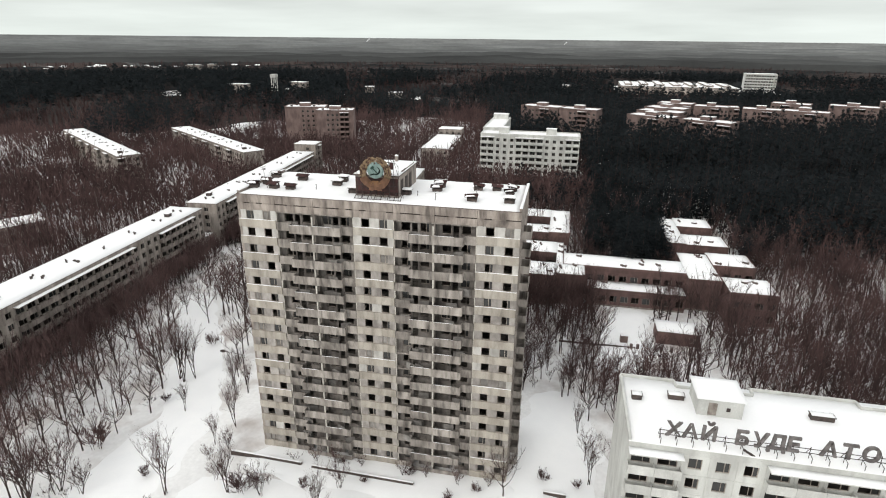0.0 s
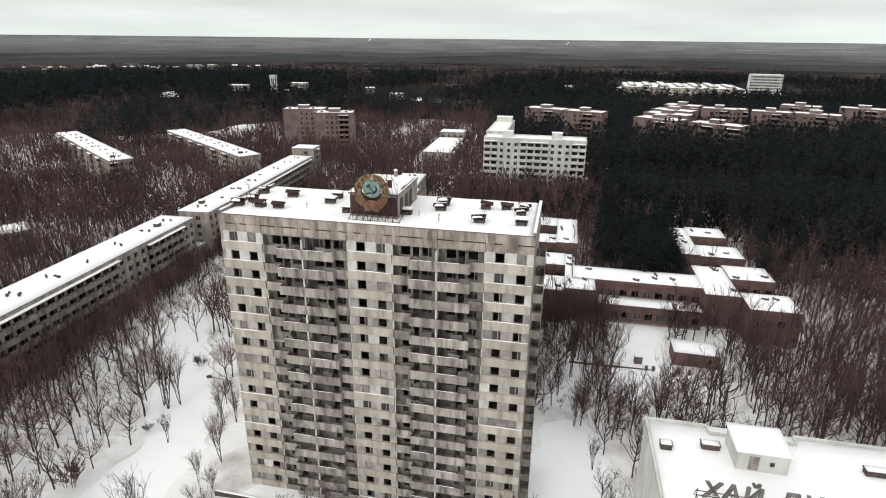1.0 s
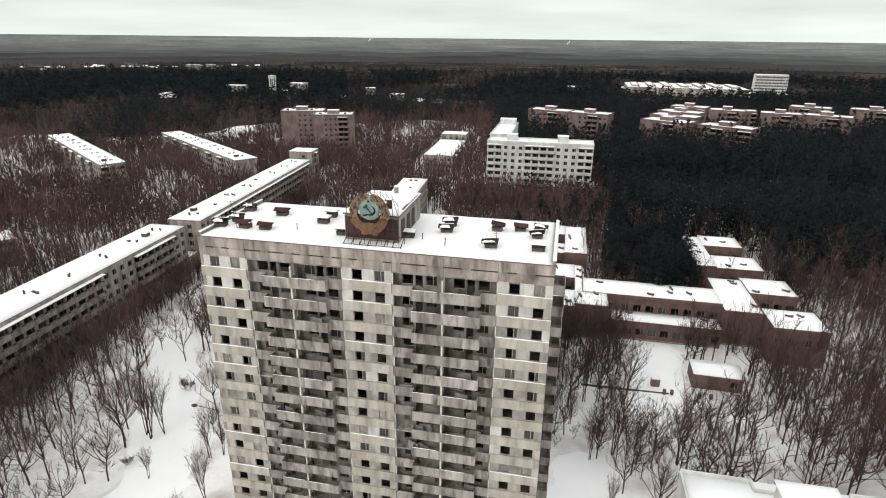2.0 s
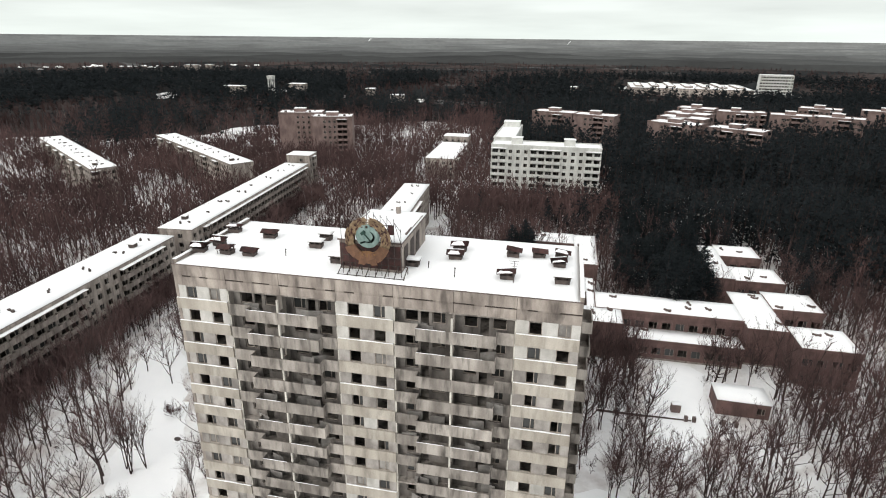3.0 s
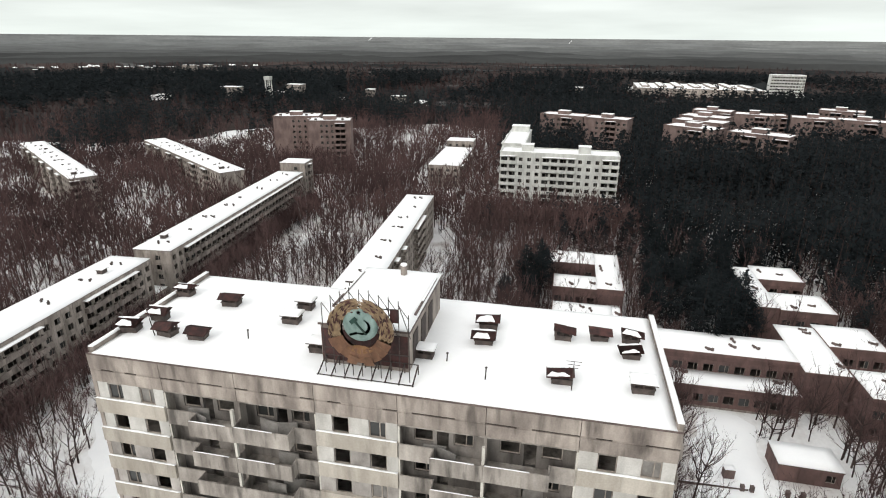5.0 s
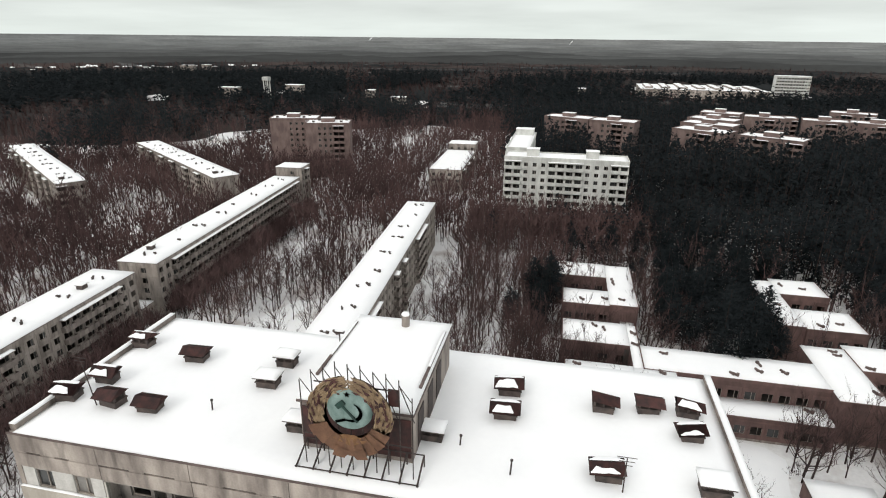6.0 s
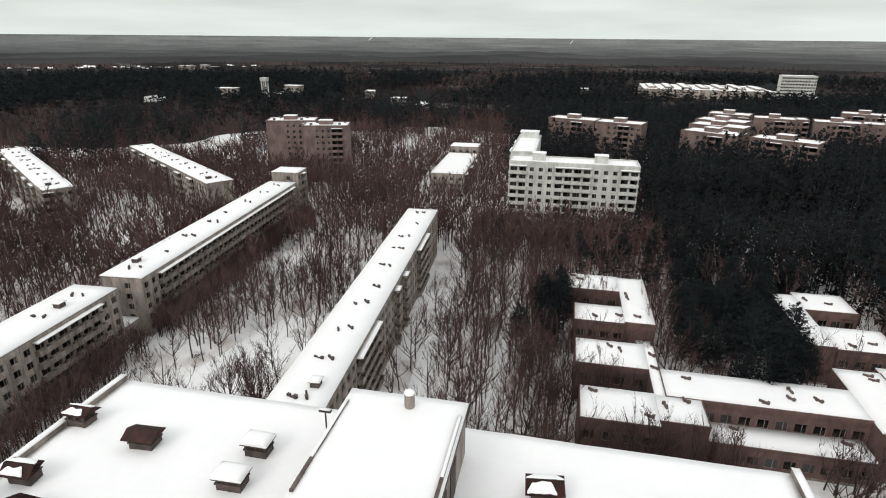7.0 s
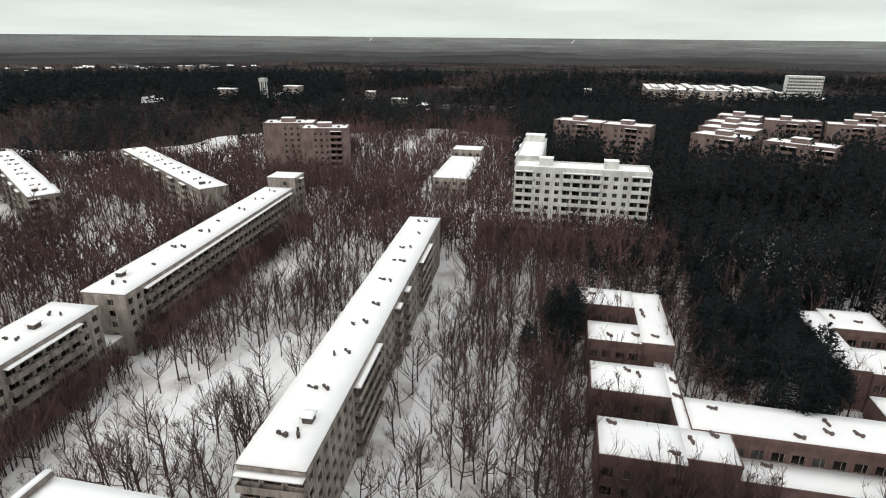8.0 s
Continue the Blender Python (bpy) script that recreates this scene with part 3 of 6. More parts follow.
def build_emblem():
    cx, cz, y = -25.45, 51.4, 75.15
    e = thing("roof_emblem", (cx, y, ROOF), 0, "large faded wreath emblem on a rusty steel frame", "emblem")
    rng = random.Random(4)
    o = cz - ROOF
    R = 2.42
    bm = bmesh.new()
    n = 56
    inner = [bm.verts.new((1.32 * math.cos(6.28319 * i / n), 0.12, o + 1.32 * math.sin(6.28319 * i / n))) for i in range(n)]
    outer = [bm.verts.new(((R - 0.16 + 0.06 * rng.random()) * math.cos(6.28319 * i / n), 0.12, o + (R - 0.16 + 0.06 * rng.random()) * math.sin(6.28319 * i / n))) for i in range(n)]
    gap = range(n // 4 - 1, n // 4 + 1)
    for i in range(n):
        if i not in gap:
            j = (i + 1) % n
            bm.faces.new((inner[i], outer[i], outer[j], inner[j]))
    bmesh.ops.solidify(bm, geom=bm.faces[:], thickness=0.1)
    part("wreath_backing", bm, WHEAT, e)
    for side in (-1, 1):
        bm = bmesh.new()
        for k in range(330):
            a = rng.uniform(-0.30, 1.5)
            r = rng.uniform(1.4, 2.32)
            ang = a if side > 0 else math.pi - a
            ring_leaf(bm, ang, r, rng.uniform(0.4, 0.7), rng.uniform(0.07, 0.13), 0.04 - 0.04 * rng.random(), side * rng.uniform(-0.35, 0.1) + (0 if side > 0 else math.pi))
        bmesh.ops.translate(bm, verts=bm.verts[:], vec=(0, 0, o))
        part("wheat_wreath", bm, WHEAT, e, "faded ochre wheat ears")
        bm = bmesh.new()
        for k in range(36):
            a = rng.uniform(-0.25, 1.38)
            r = rng.uniform(1.4, 2.36)
            ang = a if side > 0 else math.pi - a
            ring_leaf(bm, ang, r, rng.uniform(0.3, 0.6), rng.uniform(0.08, 0.16), -0.03 - 0.03 * rng.random(), side * rng.uniform(-0.5, 0.2) + (0 if side > 0 else math.pi))
        bmesh.ops.translate(bm, verts=bm.verts[:], vec=(0, 0, o))
        part("rusty_wreath_layer", bm, RUST, e, "dark rusted wreath leafing")
    # ribbon wound round the lower half
    for k in range(9):
        a0 = math.radians(200 + k * 15.5)
        bm = bmesh.new()
        pts = []
        for q in range(6):
            a = a0 + math.radians(15.7) * q / 5
            pts.append([bm.verts.new((r * math.cos(a), -0.13 - 0.05 * q / 5, o + r * math.sin(a))) for r in (1.3, R + 0.02 - 0.05 * (k % 3))])
        for q in range(5):
            bm.faces.new((pts[q][0], pts[q + 1][0], pts[q + 1][1], pts[q][1]))
        bmesh.ops.solidify(bm, geom=bm.faces[:], thickness=0.04)
        part("ribbon_fold", bm, RIBBON, e, "faded orange-red ribbon fold")
    # sun fan at the foot of the disc
    bm = bmesh.new()
    hub = bm.verts.new((0, -0.16, o - 1.75))
    fan = [bm.verts.new((1.15 * math.cos(math.radians(25 + 13 * i)), -0.12 - 0.05 * (i % 2), o - 1.75 + 0.7 * math.sin(math.radians(25 + 13 * i)))) for i in range(11)]
    for i in range(10):
        bm.faces.new((hub, fan[i], fan[i + 1]))
    bmesh.ops.solidify(bm, geom=bm.faces[:], thickness=0.05)
    # two flared ribbon ends below
    for s in (-1, 1):
        bm2 = bmesh.new()
        q = [bm2.verts.new(p) for p in ((0, -0.2, o - 2.1), (s * 0.75, -0.24, o - 1.75), (s * 1.0, -0.22, o - 2.45), (s * 0.35, -0.2, o - 2.55))]
        bm2.faces.new(q)
        bmesh.ops.solidify(bm2, geom=bm2.faces[:], thickness=0.05)
        part("ribbon_end", bm2, RIBBON, e, "faded orange-red ribbon end")
    part("sun_fan", bm, material("faded_orange_paint", (0.46, 0.27, 0.13), (0.28, 0.15, 0.08), 2.0, 14.0, 0.8, 0.3), e)
    # disc, domed
    bm = bmesh.new()
    rings = []
    for k, (r, yy) in enumerate(((1.24, 0.06), (1.18, -0.06), (0.95, -0.14), (0.55, -0.19), (0.2, -0.2))):
        rings.append([bm.verts.new((r * math.cos(6.28319 * i / 36), yy, o + 0.42 + r * math.sin(6.28319 * i / 36))) for i in range(36)])
    for a, b in zip(rings, rings[1:]):
        for i in range(36):
            bm.faces.new((a[i], a[(i + 1) % 36], b[(i + 1) % 36], b[i])).smooth = True
    bm.faces.new(rings[-1])
    part("disc", bm, GLOBE, e, "faded teal disc")
    # sickle: a crescent; hammer: shaft and head
    bm = bmesh.new()
    pts = []
    for q in range(15):
        a = math.radians(-112 + 178 * q / 14)
        wdt = 0.025 + 0.075 * math.sin(math.pi * min(1, (q + 1) / 15))
        pts.append([bm.verts.new((0.1 + (0.6 + s * wdt) * math.cos(a), -0.24, o + 0.42 + (0.54 + s * wdt) * math.sin(a))) for s in (-1, 1)])
    for q in range(14):
        bm.faces.new((pts[q][0], pts[q][1], pts[q + 1][1], pts[q + 1][0]))
    a = bm.verts.new((-0.18, -0.24, o + 0.0)); b = bm.verts.new((-0.72, -0.24, o - 0.22)); c = bm.verts.new((-0.66, -0.24, o - 0.36)); d = bm.verts.new((-0.08, -0.24, o - 0.13))
    bm.faces.new((a, b, c, d))
    bmesh.ops.solidify(bm, geom=bm.faces[:], thickness=0.06)
    part("sickle", bm, SIGIL, e)
    bm = bmesh.new()
    box(bm, -0.075, 0.075, -0.34, -0.26, -0.95, 0.62)
    box(bm, -0.36, 0.3, -0.36, -0.26, 0.5, 0.86)
    bmesh.ops.transform(bm, matrix=Matrix.Translation((0.0, 0, o + 0.42)) @ Matrix.Rotation(radians(-42), 4, "Y") @ Matrix.Scale(0.8, 4), verts=bm.verts[:])
    part("hammer", bm, SIGIL, e)
    bm = bmesh.new()
    tips = [bm.verts.new(((0.2 if i % 2 == 0 else 0.085) * math.sin(math.pi * i / 5) - 0.02, -0.2, o + 1.42 + (0.2 if i % 2 == 0 else 0.085) * math.cos(math.pi * i / 5))) for i in range(10)]
    bm.faces.new(tips)
    bmesh.ops.solidify(bm, geom=bm.faces[:], thickness=0.05)
    part("star", bm, RIBBON, e, "faded red star")
    # frame: uprights behind the wreath, rails, and brackets down to the roof
    for k in range(10):
        x = -2.9 + k * 0.68
        bm = bmesh.new()
        bar(bm, (x, 0.55, 0), (x, 0.45, o + 0.55 + 2.15 * math.sqrt(max(0, 1 - (x / 3.4) ** 2)) + rng.uniform(-0.2, 0.25)), 0.032)
        part("upright", bm, STEEL, e)
    for k in range(8):
        x = -3.3 + k * 0.98
        bm = bmesh.new()
        bar(bm, (x, 1.6, 0.95), (x, 0.05, 0.25), 0.055)
        bar(bm, (x, 0.05, 0.3), (x, 0.05, 0.0), 0.07)
        bar(bm, (x, 1.6, 0.95), (x, 1.6, 0.1), 0.045)
        part("bracket", bm, STEEL, e)
    for yy, zz, x0, x1 in ((1.6, 0.95, -3.4, 3.6), (0.05, 0.25, -3.4, 3.6), (0.55, 2.2, -2.9, 3.2), (0.5, o + 1.5, -2.1, 2.1)):
        bm = bmesh.new()
        bar(bm, (x0, yy, zz), (x1, yy, zz), 0.04)
        part("rail", bm, STEEL, e)
    for k in range(9):
        x = -2.9 + k * 0.68
        top = o + 0.5 + 2.1 * math.sqrt(max(0, 1 - (x / 3.4) ** 2))
        bm = bmesh.new(); bar(bm, (x, 0.5, top - 0.05), (x + 0.68, 0.5, top - 1.0), 0.025); part("brace", bm, STEEL, e)
    for x in (-1.5, 0.3, 1.7, 2.6):
        bm = bmesh.new(); bar(bm, (x, 0.5, o + 1.7), (x + 0.4, 1.7, 2.9), 0.03); part("stay", bm, STEEL, e)
    bm = bmesh.new(); box(bm, 1.9, 2.5, 0.6, 0.66, o + 0.5, o + 1.5); part("backing_sheet", bm, RUST, e)


build_emblem()


def mast(x, y, z0, h, lean, label):
    m = thing("roof_antenna", (x, y, z0), 0, label, "antenna")
    bm = bmesh.new(); bar(bm, (0, 0, 0), (lean, 0, h), 0.04, 6, 0.025); part("pole", bm, STEEL, m)
    for k in range(3):
        bm = bmesh.new(); bar(bm, (lean - 0.5 + 0.1 * k, 0, h - 0.25 * k), (lean + 0.5 - 0.1 * k, 0, h - 0.25 * k), 0.02); part("crossbar", bm, STEEL, m)


mast(-43.6, 77.6, ROOF, 3.6, -0.5, "thin leaning rusty roof antenna")
def vent_pole(x, y, h):
    m = thing("vent_pole", (x, y, ROOF), 0, "thin dark vent pole with a flat snowy head", "vent pole")
    bm = bmesh.new(); bar(bm, (0, 0, 0), (0, 0, h), 0.05, 7); part("pole", bm, STEEL, m)
    bm = bmesh.new(); box(bm, -0.35, 0.35, -0.12, 0.12, h, h + 0.14); part("head", bm, STEEL, m)
    part("head_snow", snow_sheet(-0.34, 0.34, -0.11, 0.11, h + 0.14, 0.05, 0.3, x, 0.02), SNOW, m)


vent_pole(-30.6, 86.5, 2.3)
for x, y, h in ((-36.2, 78.8, 0.9), (-20.3, 79.0, 0.8), (-17.2, 77.2, 1.1)):
    stub = thing("roof_stub", (x, y, ROOF), 0, "short dark pipe stub standing out of the roof snow", "pipe")
    bm = bmesh.new(); bar(bm, (0, 0, 0), (0.05, 0, h), 0.05, 7); part("pipe", bm, STEEL, stub)
    bm = bmesh.new(); bar(bm, (0.05, 0, h), (0.05, 0, h + 0.08), 0.09, 7); part("cap", bm, STEEL, stub)
mast(-11.3, 77.2, ROOF, 2.4, 0.0, "thin rusty roof antenna near the edge")


# ---- panel houses ----
def ring(bm, outer, inner, slot=0):
    for i in range(len(outer)):
        j = (i + 1) % len(outer)
        bm.faces.new((outer[i], outer[j], inner[j], inner[i])).material_index = slot


def rect(bm, x0, x1, z0, z1, y):
    return [bm.verts.new(p) for p in ((x0, y, z0), (x1, y, z0), (x1, y, z1), (x0, y, z1))]


def panel_mesh(name, mat, w, h, hole=None):
    """A wall panel with chamfered edges, and a hole with deep reveals where a window sits. It faces -y."""
    bm = bmesh.new()
    a = rect(bm, 0, w, 0, h, 0.05)
    b = rect(bm, 0.04, w - 0.04, 0.04, h - 0.04, 0)
    ring(bm, a, b)
    if hole:
        x0, x1, z0, z1 = hole
        c = rect(bm, x0, x1, z0, z1, 0)
        d = rect(bm, x0, x1, z0, z1, 0.3)
        ring(bm, b, c)
        ring(bm, c, d)
    else:
        bm.faces.new(b)
    return mesh_of(name, bm, mat)


def balcony_unit(w, mat, depth=1.1):
    bm = bmesh.new()
    box(bm, 0.02, w - 0.02, -depth, 0, -0.1, 0.05)
    box(bm, 0.02, w - 0.02, -depth - 0.06, -depth, -0.1, 1.15)
    box(bm, 0.02, 0.08, -depth, 0, 0.05, 1.0)
    box(bm, w - 0.08, w - 0.02, -depth, 0, 0.05, 1.0)
    return mesh_of("balcony", bm, mat)


def panel_house(name, corner, angle, length, depth, storeys, rise, sides, mat, label, category="apartment block", base=0.8, attic=0.9, parapet=0.0, win=(1.5, 1.45), bal_mat=None, blank=None, snow=0.3, seed=1, cap=CAP, roof_kit=True, group="", far=False, over=0.12, hatch=(2.5, 6.0)):
    """A block of storeys. corner: its front left corner, the front facing -y before the turn. sides: patterns for front, right, back, left
    (w window, b balcony, . blank); a side with no pattern is a plain wall."""
    rng = random.Random(seed)
    t = thing(name, (corner[0], corner[1], 0), angle, label, category, group)
    H = base + storeys * rise + attic
    bal_mat = bal_mat or mat
    spans = ((length, (0, 0, 0), 0), (depth, (length, 0, 0), 90), (length, (length, depth, 0), 180), (depth, (0, depth, 0), 270))
    win_meshes = [window_mesh(win[0], win[1], k) for k in (0, 1, 2)]
    cache, loggia = {}, {}
    for pattern, (span, at, turn) in zip(sides, spans):
        m = Matrix.Translation(at) @ Matrix.Rotation(radians(turn), 4, "Z")
        if not pattern:
            bm = bmesh.new(); box(bm, 0.0 if turn in (0, 180) else 0.01, span if turn in (0, 180) else span - 0.01, 0.003, 0.3, 0, H - 0.004)
            part("wall", bm, blank or mat, t, loc=at, rz=turn)
            continue
        n = len(pattern)
        w = span / n
        key = round(w, 3)
        if key not in cache:
            x0 = (w - win[0]) / 2
            cache[key] = (panel_mesh("panel", mat, w, rise, (x0, x0 + win[0], 0.85, 0.85 + win[1])), panel_mesh("panel", blank or mat, w, rise), balcony_unit(w, bal_mat), x0, panel_mesh("panel", mat, w, rise, (0.4, w - 0.4, 0.75, rise - 0.55)))
            loggia[key] = [window_mesh(w - 0.8, rise - 1.3, k) for k in (0, 1, 2)]
        pw, pb, bu, x0, pl = cache[key]
        bm = bmesh.new(); box(bm, 0, span, 0.02, 0.3, 0, base); part("plinth", bm, CONCRETE, t, loc=at, rz=turn)
        bm = bmesh.new(); box(bm, 0, span, -0.05, 0.3, H - attic, H - 0.003); part("attic_wall", bm, mat, t, loc=at, rz=turn)
        if far:
            bm = bmesh.new()
            holed_wall(bm, span, storeys * rise, [(i * w + (x0 if kind == "w" else 0.22), (i + 1) * w - (x0 if kind == "w" else 0.22), s * rise + (0.85 if kind == "w" else 0.12), s * rise + (0.85 + win[1] if kind == "w" else rise - 0.3)) for i, kind in enumerate(pattern) if kind != "." for s in range(storeys)])
            part("wall", bm, mat, t, loc=m @ Vector((0, 0, base)), rz=turn)
        for i, kind in enumerate(pattern):
            for s in range(storeys):
                z = base + s * rise
                p = m @ Vector((i * w, 0, z))
                if not far:
                    piece("panel", pb if kind == "." else pl if kind == "b" else pw, t, p, turn)
                if kind == "b" and not far:
                    piece("window", loggia[round(w, 3)][rng.choice((0, 1, 2))], t, m @ Vector((i * w + 0.4, 0, z + 0.75)), turn)
                if kind == "w":
                    piece("window", win_meshes[rng.choice((0, 0, 1, 1, 2))], t, m @ Vector((i * w + x0, 0, z + 0.85)), turn)
                if kind == "b":
                    piece("balcony", bu, t, p, turn)
        # canopies over each run of balconies
        i = 0
        while i < n:
            if pattern[i] == "b":
                j = i
                while j < n and pattern[j] == "b":
                    j += 1
                bm = bmesh.new(); box(bm, i * w, j * w, -1.3, -0.06, H - attic - 0.1, H - attic + 0.05); part("canopy", bm, mat, t, loc=at, rz=turn)
                part("canopy_snow", snow_sheet(i * w, j * w, -1.32, -0.06, H - attic + 0.05, 0.2, 1.0, i, 0.04), SNOW, t, loc=at, rz=turn)
                i = j
            else:
                i += 1
    # dark inside, shade in the colour: one inner lining and floors, then the roof
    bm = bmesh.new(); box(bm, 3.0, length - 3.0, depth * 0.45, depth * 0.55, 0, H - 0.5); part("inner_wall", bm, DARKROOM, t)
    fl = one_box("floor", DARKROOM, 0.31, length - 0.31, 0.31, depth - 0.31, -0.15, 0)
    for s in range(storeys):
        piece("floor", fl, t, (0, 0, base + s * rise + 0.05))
    bm = bmesh.new(); box(bm, -over, length + over, -over, depth + over, H, H + 0.12); part("roof_slab", bm, cap, t)
    part("roof_snow", snow_sheet(0.02 - over, length + over - 0.02, 0.02 - over, depth + over - 0.02, H + 0.12, snow, 2.0 if length < 60 else 3.0, seed, 0.05), SNOW, t)
    if parapet:
        for dims in ((-0.14, length + 0.14, -0.14, 0.14), (-0.14, length + 0.14, depth - 0.14, depth + 0.14), (-0.14, 0.14, 0.143, depth - 0.143), (length - 0.14, length + 0.14, 0.143, depth - 0.143)):
            bm = bmesh.new(); box(bm, *dims, H + 0.125, H + 0.12 + snow + parapet); part("parapet", bm, mat, t)
    if roof_kit:
        kits = []
        for k in range(3):
            kit = bmesh.new()
            box(kit, -0.28, 0.28, -0.9, -0.35, 0, 0.75 - 0.1 * k)
            box(kit, -0.2, 0.2, -0.347, 0.25 + 0.2 * k, 0, 0.45)
            box(kit, -0.3 + 0.1 * k, 0.32, 0.3 + 0.2 * k, 0.85 + 0.2 * k, 0, 0.65)
            box(kit, -0.36, 0.36, -0.98, -0.3, 0.78, 0.84)
            kits.append(mesh_of("roof_vent", kit, BOXBRICK))
        run, cross = max(length, depth), min(length, depth)
        n = max(2, int(run / 11))
        for k in range(n):
            x = (k + 0.5) * run / n + rng.uniform(-1, 1)
            for yy in (cross * 0.38, cross * 0.6):
                if rng.random() < 0.85:
                    at = (x + rng.uniform(-0.8, 0.8), yy, H + 0.15)
                    v = piece("roof_vent", rng.choice(kits), t, at if run == length else (yy, at[0], at[2]), rng.uniform(-65, -15))
                    s = rng.uniform(0.6, 0.95)
                    v.scale = (s, s * rng.uniform(0.8, 1.5), rng.uniform(0.5, 0.85) + snow)
        hx, hy = hatch
        bm = bmesh.new(); box(bm, hx, hx + 1.7, hy, hy + 1.5, H + 0.1, H + 1.45); part("roof_hatch", bm, BOXBRICK, t)
        bm = bmesh.new(); box(bm, hx - 0.25, hx + 1.95, hy - 0.25, hy + 1.75, H + 1.453, H + 1.55); part("hatch_cover", bm, CONCRETE, t)
        part("hatch_snow", snow_sheet(hx - 0.25, hx + 1.95, hy - 0.25, hy + 1.75, H + 1.55, 0.14, 0.6, 1.0, 0.03), SNOW, t)
    return t, H


def along(p0, p1):
    """Turn and length of a front that runs from p0 to p1."""
    return math.degrees(math.atan2(p1[1] - p0[1], p1[0] - p0[0])), math.dist(p0, p1)


# five-storey rows: the front runs from the near corner to the far one
a, l = along((-110.2, 62.0), (-115.2, 162.3))
panel_house("apartment_row", (-110.2, 62.0), a, l, 11.0, 5, 2.75, ("wwbbbwwww" + "b" * 13 + "wwww" + "b" * 6 + "ww", "", "", "wwww"), GREYHOUSE, "long five-storey grey panel block with snowy roof and balconies", seed=3, bal_mat=BALCONY, hatch=(88.5, 4.0))
a, l = along((-113.7, 168.5), (-120.5, 265.0))
panel_house("apartment_row", (-113.7, 168.5), a, l, 10.8, 5, 2.75, ("ww" + "b" * 30 + "w", "", "", "..w."), GREYHOUSE, "long five-storey grey panel block behind bare trees, snow on roof", seed=4, bal_mat=BALCONY, hatch=(8.2, 6.6))
a, l = along((-51.3, 126.0), (-58.2, 240.6))
panel_house("apartment_row", (-51.3, 126.0), a, l, 9.8, 5, 2.75, ("wwwwwwwbbbbbwwwwwbwwbwwwwwbbbbbwwwwwww", "", "", "bbb"), GREYHOUSE, "long narrow five-storey grey panel block with snowy roof and vents", seed=6, hatch=(9.2, 2.6))
a, l = along((-153.0, 255.0), (-146.6, 263.7))
panel_house("apartment_row", (-153.0, 255.0), a, l, 105.0, 5, 2.75, ("....", "", "", "wwbbwwwbbwwwwbbwwwbbwwwwbbwwwbbwwwww"), GREYHOUSE, "five-storey grey panel block with a snowy roof among bare trees", far=True, seed=7)
a, l = along((-204.5, 231.0), (-198.4, 239.7))
panel_house("apartment_row", (-204.5, 231.0), a, l, 107.0, 5, 2.75, ("bww", "", "", "wwbbwwwbbwwwwbbwwwbbwwwwbbwwwbbwwwww"), GREYHOUSE, "five-storey grey panel block with a snowy roof in the woods", far=True, seed=8)
panel_house("stair_block", (-132.0, 267.5), 3.9, 11.0, 9.5, 6, 2.8, ("..w.", "wbw", "", ""), GREYHOUSE, "grey panel end block one storey higher, snow on roof", seed=9, roof_kit=False)
panel_house("link_block", (-124.0, 163.0), 3.9, 8.0, 5.0, 1, 3.2, ("", "w", "", ""), GREYHOUSE, "low grey link building with snow on its roof", "link building", seed=10, roof_kit=False)

a, l = along((-195.0, 119.0), (-172.0, 157.0))
panel_house("low_block", (-195.0, 119.0), a, l, 11.0, 3, 2.7, ("wwwwwwwwwwwwwww", "", "", ""), GREYHOUSE, "low grey block with a snowy roof behind bare trees", base=0.3, attic=0.5, seed=15, roof_kit=False, far=True)
panel_house("small_shed", (-205.0, 201.0), 36, 8.5, 7.0, 1, 3.0, ("..", "..", "", ".."), GREYHOUSE, "small grey shed with snow on its roof among trees", "shed", base=0.2, attic=0.6, seed=16, roof_kit=False)

# white nine-storey block with a wing behind
t, H = panel_house("white_apartment_block", (-37.6, 267.6), 0, 45.3, 11.5, 9, 2.85, ("bbwwwbbbbwwwbb", "....", "", "...."), WHITEHOUSE, "white nine-storey panel block with balconies and a snowy roof", seed=12, parapet=0.3, cap=WHITEHOUSE, roof_kit=False)
for x in (8.0, 30.0):
    bm = bmesh.new(); box(bm, x, x + 4.6, 3.5, 7.5, H + 0.1, H + 3.0); part("lift_hut", bm, WHITEHOUSE, t)
    part("hut_snow", snow_sheet(x - 0.2, x + 4.8, 3.3, 7.7, H + 3.0, 0.2, 1.0, x, 0.04), SNOW, t)
t, H = panel_house("white_apartment_block", (-39.0, 286.5), 0, 9.6, 42.0, 9, 2.85, ("wbw", "", "", "wwbbwwwbbww"), WHITEHOUSE, "white nine-storey panel wing behind the block, snowy roof", far=True, seed=13, parapet=0.3, cap=WHITEHOUSE, roof_kit=False)
bm = bmesh.new(); box(bm, 0.8, 8.8, 34, 40, H + 0.1, H + 3.0); part("lift_hut", bm, WHITEHOUSE, t)
part("hut_snow", snow_sheet(0.6, 9.0, 33.8, 40.2, H + 3.0, 0.2, 1.5, 2, 0.04), SNOW, t)

